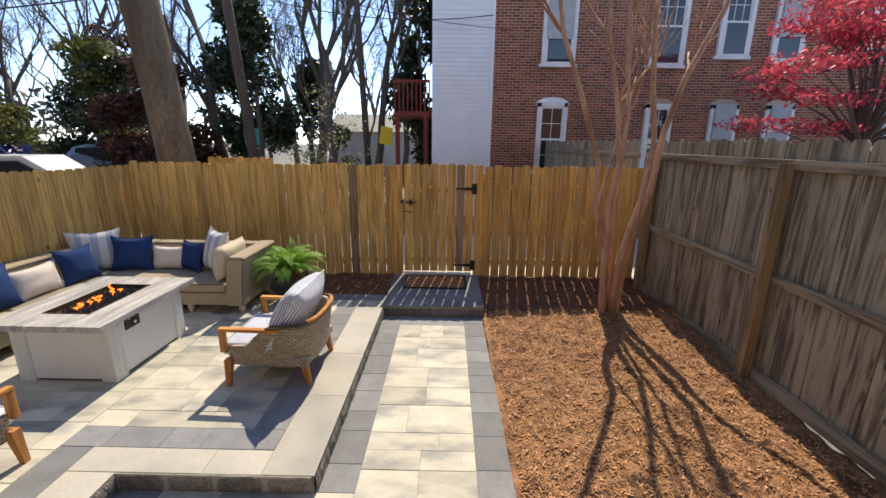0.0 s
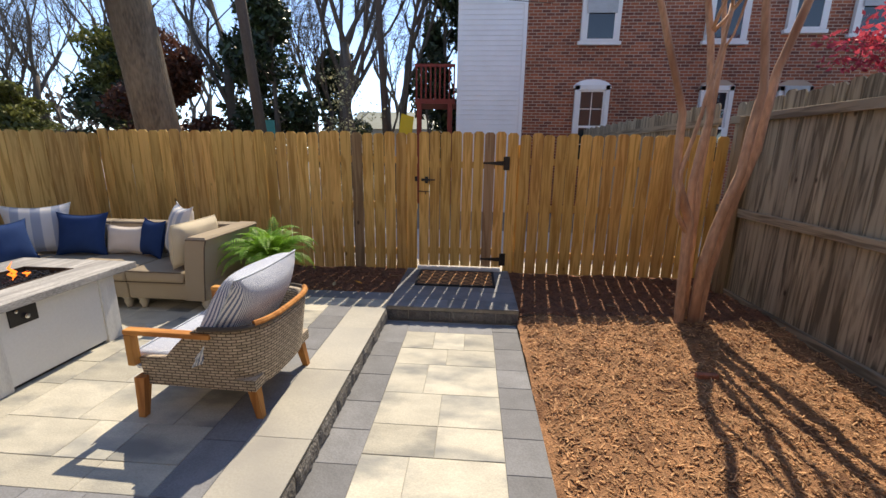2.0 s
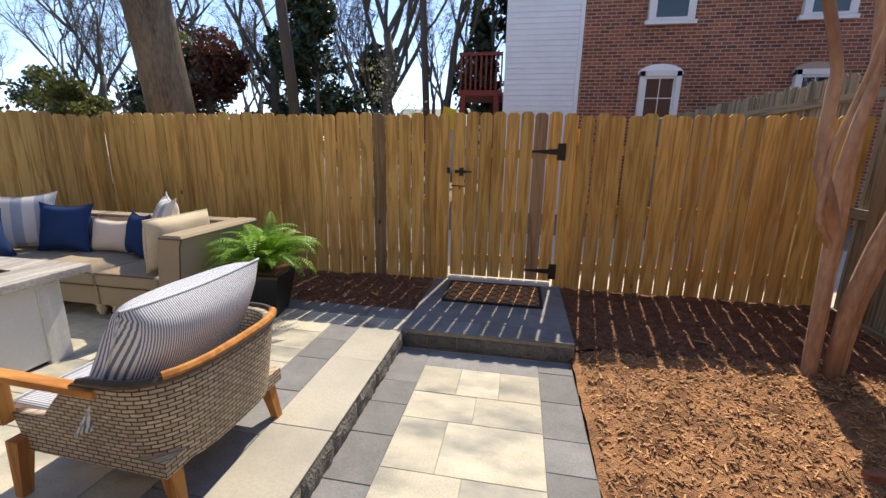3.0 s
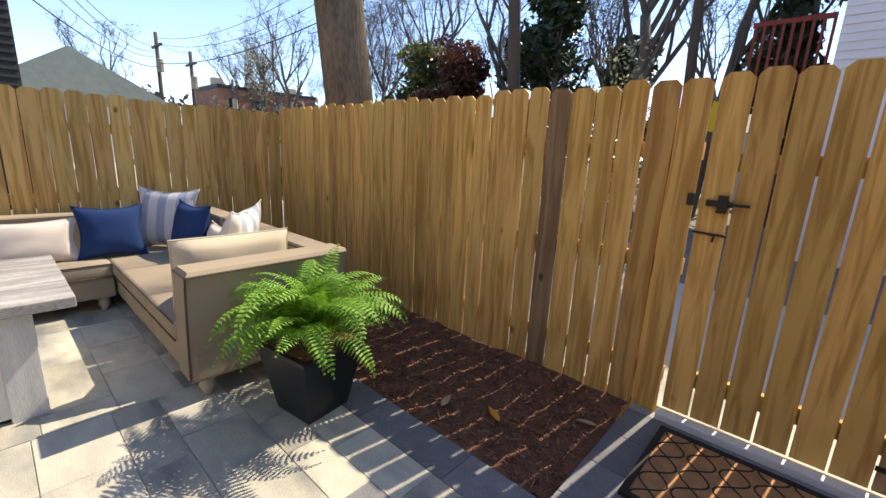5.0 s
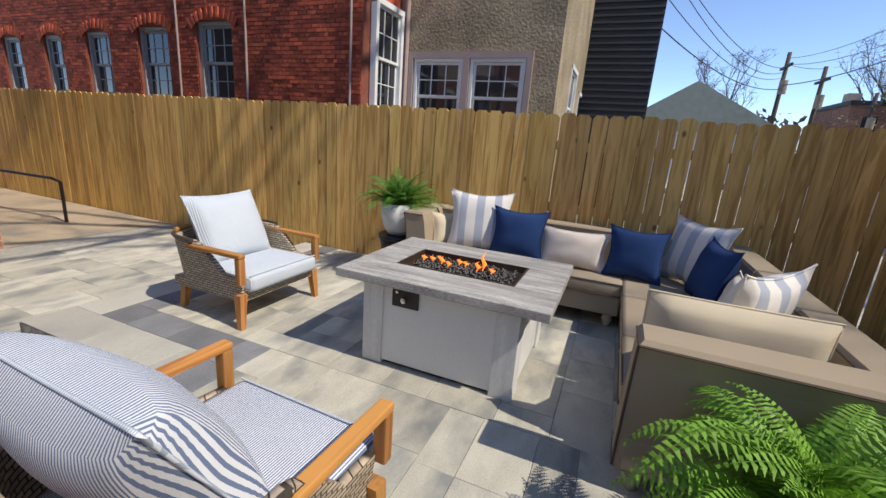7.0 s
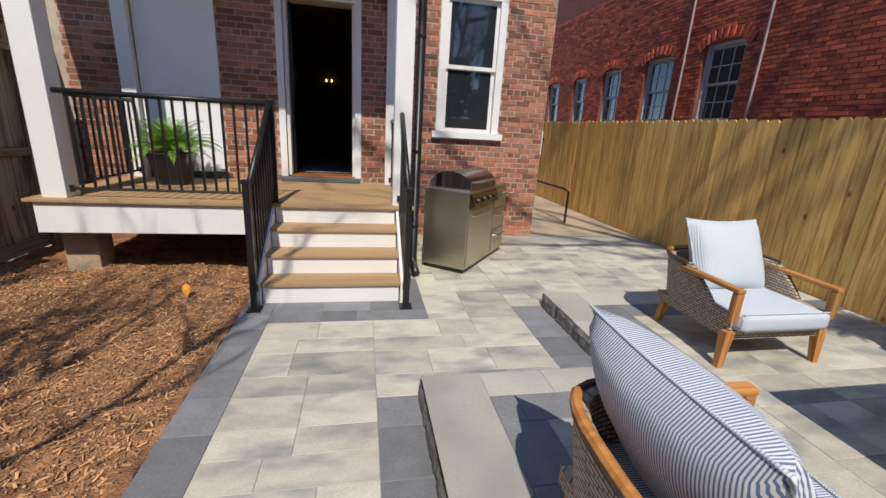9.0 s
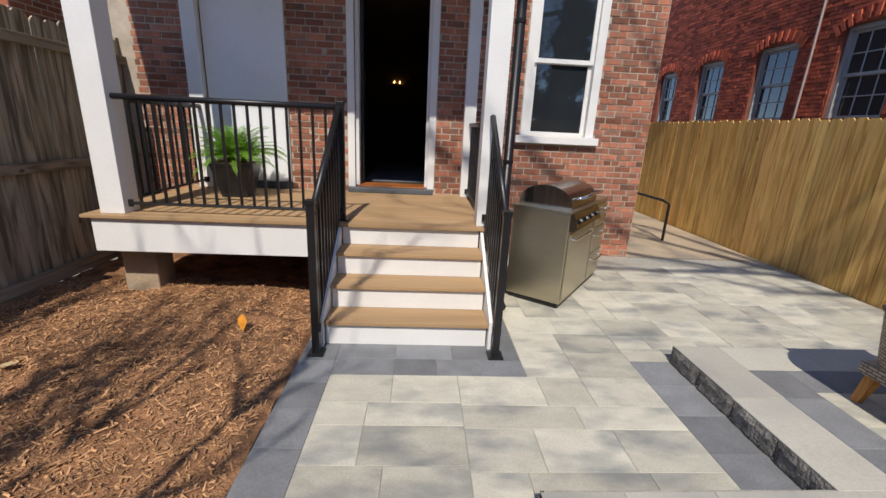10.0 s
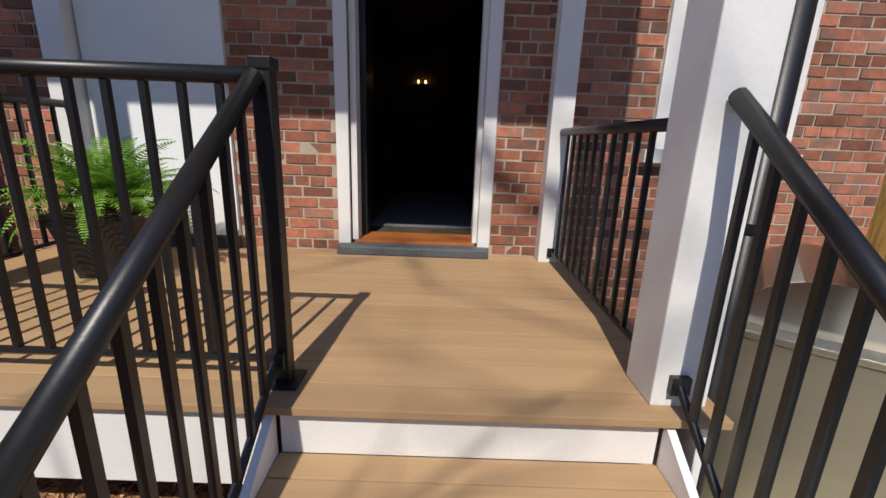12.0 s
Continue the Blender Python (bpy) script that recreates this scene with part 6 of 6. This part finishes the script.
# ---------------------------------------------------------------- neighbours to the west
LX = -7.5
nb = thing("brick_neighbour", "old orange-red brick house with arched sash windows", "house")
nwin = [(-3.75, -2.75, 2.05, 3.55), (-5.65, -4.65, 2.05, 3.5), (-7.6, -6.7, 2.05, 3.45), (-9.4, -8.6, 2.05, 3.4), (-11.4, -10.5, 2.05, 3.4)]
TURNW = pose(0, 0, 0, 0, 0, -90)
s = holes_wall(Shape(), -0.34, 14.0, -0.1, 7.5, LX - 0.3, LX - 0.012, [(-b, -a, c, d) for a, b, c, d in nwin])
part("wall", s, M_MORTARN, nb, "dark red mortar", m=TURNW)
part("end_wall", bx(LX - 3.0, LX - 0.02, 0.1, 0.33, -0.1, 7.5), M_BRICKN, nb)
for k, (a, b, c, d) in enumerate(nwin):
    w = sash_window("window", -b, -a, c, d, LX - 0.09, "", muntins=3, both=True, depth=0.12, casing=0.07, mat=M_GREYP)
    w.matrix_world = TURNW
    w.parent = nb
    del w["category"], w["kind"]
    # unlit room painted as a near-black sheet
    part("room", bx(-b, -a, LX - 0.3, LX - 0.28, c, d), M_UNLIT, w)
ew = sash_window("window", -8.75, -7.75, 2.05, 3.9, 0.46, "", muntins=3, both=True, casing=0.09)
part("room", bx(-8.7, -7.8, 0.332, 0.338, 2.05, 3.85), M_UNLIT, ew)
ew.parent = nb
del ew["category"], ew["kind"]
for yy_ in (-2.35, -4.3, 0.12):
    part("conduit", Shape().tube([(LX + 0.03, yy_, 1.0), (LX + 0.03, yy_ + 0.02, 3.2), (LX + 0.03, yy_, 7)], 0.022, 6), M_TRIM, nb, "pale painted pipe")

stc = thing("stucco_neighbour", "pebbled tan stucco house with mauve window trim", "house")
SX = -8.9
sw = [(0.68, 1.72, 1.75, 3.1), (1.88, 2.95, 1.75, 3.1)]
s = holes_wall(Shape(), -3.55, 0.4, -0.1, 8.0, SX - 0.3, SX, [(-b, -a, c, d) for a, b, c, d in sw])
part("front_wall", s, M_STUCCO, stc, m=TURNW)
sd_holes = [(-11.6, -10.5, 1.7, 3.3), (-13.3, -12.4, 1.7, 3.0)]
part("side_wall", holes_wall(Shape(), -14.5, SX - 0.302, -0.1, 8.0, 3.3, 3.55, sd_holes), M_STUCCO, stc)
for a, b, c, d in sw:
    w = sash_window("window", -b, -a, c, d, SX, "", muntins=3, both=False, casing=0.06, sill=False)
    w.matrix_world = TURNW
    w.parent = stc
    del w["category"], w["kind"]
    part("room", bx(-b, -a, SX - 0.29, SX - 0.28, c, d), M_UNLIT, w)
for z0, z1, a, b in ((3.1, 3.22, -3.08, -0.56), (1.6, 3.1, -0.66, -0.56), (1.6, 3.1, -3.08, -2.97), (1.6, 3.1, -1.865, -1.735)):
    part("window_trim", bx(a, b, SX, SX + 0.05, z0, z1), M_TRIM, stc, "mauve painted trim", m=TURNW)
for a, b, c, d in sd_holes:
    w = sash_window("window", a, b, c, d, 3.55, "", casing=0.08)
    w.parent = stc
    del w["category"], w["kind"]
    part("room", bx(a, b, 3.31, 3.32, c, d), M_UNLIT, w)
part("downpipe", Shape().tube([(SX + 0.06, 0.5, -0.1), (SX + 0.06, 0.5, 8)], 0.05, 8), M_TRIM, stc)
dk = thing("dark_neighbour", "tall house with black lap siding", "house")
s = Shape()
for k in range(56):
    z = -0.1 + k * 0.16
    s.add([(-13.0, 2.0, z), (-13.0, 5.2, z), (-13.03, 5.2, z + 0.16), (-13.03, 2.0, z + 0.16), (-13.2, 5.2, z), (-13.2, 5.2, z + 0.16)], [(0, 1, 2, 3), (1, 4, 5, 2), (0, 4, 1)])
part("siding", s, M_DARKSIDE, dk)
part("side_wall", bx(-22, -13.03, 2.0, 5.19, -0.1, 8.8), M_DARKSIDE, dk)
part("eave", bx(-22, -12.7, 1.8, 5.5, 8.85, 9.0), M_SIDING, dk)
gr = thing("far_house", "distant house with a pale green-grey gable roof", "house", pose(-34, 8.6, -0.1))
part("wall", bx(-4, 4, -4.5, 4.0, 0, 3.2), M_SIDING, gr)
part("roof", Shape().loft([[(-4.3, -4.9, 3.2), (-4.3, -0.5, 6.0), (-4.3, 4.6, 3.2)], [(4.3, -4.9, 3.2), (4.3, -0.5, 6.0), (4.3, 4.6, 3.2)]]), M_ROOF, gr)
fb = thing("far_house", "distant red brick row house with chimneys", "house", pose(-42, 22.5, -0.1))
part("wall", wall_uv(bx(-3, 3, -4, 5, 0, 6.0)), M_FARBRICK, fb)
part("parapet", bx(-3.1, 3.1, -4.1, 5.1, 6.0, 6.3), M_DARKSIDE, fb)
for yy_ in (-3, 0.5, 4):
    part("chimney", bx(-0.4, 0.4, yy_ - 0.4, yy_ + 0.4, 6.3, 7.1), M_FARBRICK, fb)
for k in range(4):
    part("window", bx(3.0, 3.03, -3.2 + k * 2, -2.4 + k * 2, 3.9, 5.3), M_GLASS, fb)

# ---------------------------------------------------------------- pavers
def paver(parent, x0, x1, y0, y1, z, mt, gap=0.0016, depth=0.012):
    w, h = round(x1 - x0 - 2 * gap, 3), round(y1 - y0 - 2 * gap, 3)
    key = (w, h, mt.name)
    if key not in PAVERS:
        PAVERS[key] = Shape().slab(-w / 2, w / 2, -h / 2, h / 2, -depth, 0, 0.0022).mesh("paver", mt)
    part("paver", PAVERS[key], None, parent, m=pose((x0 + x1) / 2, (y0 + y1) / 2, z + RNG.uniform(-0.0015, 0.0015), RNG.uniform(-0.12, 0.12), RNG.uniform(-0.12, 0.12), 0))


PAVERS = {}


def field(parent, x0, x1, y0, y1, z, mt, rows=(0.30, 0.30, 0.20, 0.40), lens=(0.30, 0.45, 0.60, 0.40), along="x"):
    """Random ashlar: courses of uneven depth, each cut into uneven lengths."""
    a, (u0, u1, v0, v1) = 0, (x0, x1, y0, y1) if along == "x" else (y0, y1, x0, x1)
    v = v0
    while v < v1 - 0.02:
        d = RNG.choice(rows)
        if v1 - v - d < 0.12:
            d = v1 - v
        u = u0
        while u < u1 - 0.02:
            L = RNG.choice(lens)
            if u1 - u - L < 0.14:
                L = u1 - u
            if along == "x":
                paver(parent, u, u + L, v, v + d, z, mt)
            else:
                paver(parent, v, v + d, u, u + L, z, mt)
            u += L
        v += d


E1 = -0.84
# lower walk
field(pav_low, 0.25, 0.50, 1.25, 5.34, 0.0, M_DARK, (0.25,), (0.26, 0.36, 0.30), "y")
field(pav_low, E1, -0.58, 2.45, 5.34, 0.0, M_DARK, (0.26,), (0.26, 0.36, 0.30), "y")
field(pav_low, -0.58, 0.25, 5.10, 5.34, 0.0, M_DARK, (0.24,), (0.30, 0.40))
field(pav_low, -0.58, 0.25, 1.42, 5.10, 0.0, M_CREAM, (0.28, 0.42, 0.20, 0.36), (0.28, 0.42, 0.55))
field(pav_low, -1.05, 0.25, 1.22, 1.42, 0.0, M_DARK, (0.2,), (0.3, 0.4))
field(pav_low, -0.86, 0.25, 0.98, 1.22, 0.0, M_DARK, (0.24,), (0.3, 0.4))
field(pav_low, 0.25, 0.50, 0.98, 1.25, 0.0, M_DARK, (0.25,), (0.27,), "y")
field(pav_low, -1.05, -0.86, 0.45, 1.22, 0.0, M_DARK, (0.19,), (0.3, 0.4), "y")
field(pav_low, -1.86, -0.58, 1.42, 2.45, 0.0, M_CREAM)
field(pav_low, -2.17, -1.86, 1.2, 2.45, 0.0, M_DARK, (0.31,), (0.42, 0.3), "y")
field(pav_low, -1.86, -1.05, 0.30, 1.42, 0.0, M_CREAM)
field(pav_low, -5.04, -1.86, -1.08, 1.2, 0.0, M_CREAM)
field(pav_low, -1.86, -1.05, -1.44, 0.30, 0.0, M_CREAM)
# patio: coping, band, field
for x0, x1, y0, y1, al in ((-1.20, E1, 2.45, 5.38, "y"), (-2.5, -1.20, 2.45, 2.68, "x"), (-2.5, -2.17, 1.2, 2.45, "y"), (-5.04, -2.5, 1.2, 1.5, "x")):
    field(pav_top, x0, x1, y0, y1, P, M_COPING, (x1 - x0 if al == "y" else y1 - y0,), (0.75, 0.6, 0.9), al)
field(pav_top, -1.45, -1.20, 2.90, 5.38, P, M_DARK, (0.25,), (0.3, 0.4), "y")
field(pav_top, -2.75, -1.20, 2.68, 2.90, P, M_DARK, (0.22,), (0.3, 0.4))
field(pav_top, -2.75, -2.5, 1.5, 2.68, P, M_DARK, (0.25,), (0.3, 0.4), "y")
field(pav_top, -5.04, -2.75, 1.5, 1.74, P, M_DARK, (0.24,), (0.3, 0.4))
field(pav_top, -2.75, -1.45, 2.90, 5.38, P, M_CREAM)
field(pav_top, -5.04, -2.75, 1.74, 5.38, P, M_CREAM)
field(pav_top, -5.04, E1, 5.60, 5.82, P, M_DARK, (0.22,), (0.25, 0.36))
field(pav_top, -5.04, E1, 5.38, 5.60, P, M_CREAM, (0.22,), (0.45, 0.6))
field(gate_base, E1, 0.52, 5.38, 5.62, 0.15, M_DARK, (0.24,), (0.22, 0.34, 0.28))
field(gate_base, E1, 0.52, 5.62, 6.75, 0.15, M_DARK, (0.28,), (0.28, 0.42))
# split faces of the raised edges
def split_face(parent, a, b, z0, z1, out):
    A, B, O = Vector((*a, 0)), Vector((*b, 0)), Vector((*out, 0))
    n = max(2, int((B - A).length / 0.3))
    for k in range(n):
        s = Shape()
        p0, p1 = A.lerp(B, k / n), A.lerp(B, (k + 1) / n)
        nx, nz = 9, 4
        for j in range(nz + 1):
            for i in range(nx + 1):
                p = p0.lerp(p1, 0.01 + 0.98 * i / nx) + Vector((0, 0, z0 + (z1 - z0) * j / nz))
                e = 0.0 if i in (0, nx) or j in (0, nz) else 0.016
                s.v.append(p + O * (0.006 + e * (0.4 + abs(noise.noise(p * 17))) + 0.004 * noise.noise(p * 60)))
        for j in range(nz):
            for i in range(nx):
                q_ = j * (nx + 1) + i
                s.f.append((q_, q_ + 1, q_ + nx + 2, q_ + nx + 1))
        part("edge_stone", s, M_ROCKFACE, parent)


split_face(pav_top, (E1, 2.45), (E1, 5.38), -0.02, P - 0.004, (1, 0))
split_face(pav_top, (-2.17, 1.2), (-2.17, 2.45), -0.02, P - 0.004, (1, 0))
split_face(pav_top, (-2.17, 2.45), (E1, 2.45), -0.02, P - 0.004, (0, -1))
split_face(pav_top, (-5.04, 1.2), (-2.17, 1.2), -0.02, P - 0.004, (0, -1))
for k in range(6):
    part("wall_block", bx(E1 + 0.005 + k * 0.226, E1 + 0.222 + k * 0.226, 5.385, 5.42, 0.0, 0.10, c=0.006), M_ROCKFACE, gate_base)

# ---------------------------------------------------------------- bricks
def brick_cells(u0, u1, v0, v1, holes, bl=0.213, bh=0.074, gap=0.014):
    v, row = v0, 0
    while v < v1 - 0.03:
        cuts = sorted([h for h in holes if h[2] < v + bh * 0.6 and h[3] > v + bh * 0.4])
        spans, u = [], u0
        for h in cuts:
            if h[0] > u:
                spans.append((u, h[0]))
            u = max(u, h[1])
        if u < u1:
            spans.append((u, u1))
        head = row % 6 == 5
        L = bl / 2 if head else bl
        for a, b in spans:
            k = math.floor(a / L) - 1
            while True:
                s0 = (k + (0.5 if row % 2 else 0)) * L
                k += 1
                if s0 >= b - 0.03:
                    break
                c, d = max(s0, a), min(s0 + L, b)
                if d - c > 0.035:
                    yield c + gap / 2, d - gap / 2, v + gap / 2, v + bh - gap / 2
        v += bh
        row += 1


near, rest = 0, Shape()
BR = {}
house_holes = [(-2.42, -1.50, 1.44, 3.40), (-0.46, 0.605, 0.2, 3.13), (1.30, 2.20, 0.73, 3.3)]
for a, b, c, d in brick_cells(-3.13, 3.0, -0.06, 3.7, house_holes):
    mid = (a + b) / 2
    if near < 300 and -1.0 < mid < 1.30 and 0.73 < c < 2.55:
        key = (round(b - a, 3), round(d - c, 3))
        if key not in BR:
            BR[key] = Shape().box(-key[0] / 2, key[0] / 2, -0.03, 0.0, -key[1] / 2, key[1] / 2, c=0.0).mesh("brick", M_BRICK)
        part("brick", BR[key], None, wall, m=pose(mid, WY + RNG.uniform(-0.006, 0.004), (c + d) / 2, RNG.uniform(-1.0, 1.0), RNG.uniform(-0.6, 0.6), RNG.uniform(-0.8, 0.8)))
        near += 1
    else:
        o = RNG.uniform(-0.005, 0.004)
        rest.box(a, b, WY - 0.03, WY + o, c, d)
part("brick_rest", rest, M_BRICKI, wall)["kind"] = "stuff"
nr = Shape()
for a, b, c, d in brick_cells(-0.34, 12.0, 1.5, 5.4, [(-h[1] - 0.02, -h[0] + 0.02, h[2] - 0.1, h[3] + 0.02) for h in nwin]):
    nr.box(a, b, LX - 0.03, LX + RNG.uniform(-0.006, 0.006), c, d)
part("brick_rest", nr, M_BRICKN, nb, m=TURNW)["kind"] = "stuff"
for a, b, c, d in nwin:
    s = Shape()
    for k in range(11):
        t_ = math.pi * (0.12 + 0.76 * k / 10)
        s.box(-0.035, 0.035, 0, 0.03, 0, 0.2, pose(-(a + b) / 2 + 0.62 * math.cos(t_) * (b - a), LX, d - 0.24 + 0.3 * math.sin(t_), 0, 90 - math.degrees(t_) * 0.5 - 45, 0))
    part("arch", s, M_BRICKN, nb, m=TURNW)["kind"] = "stuff"
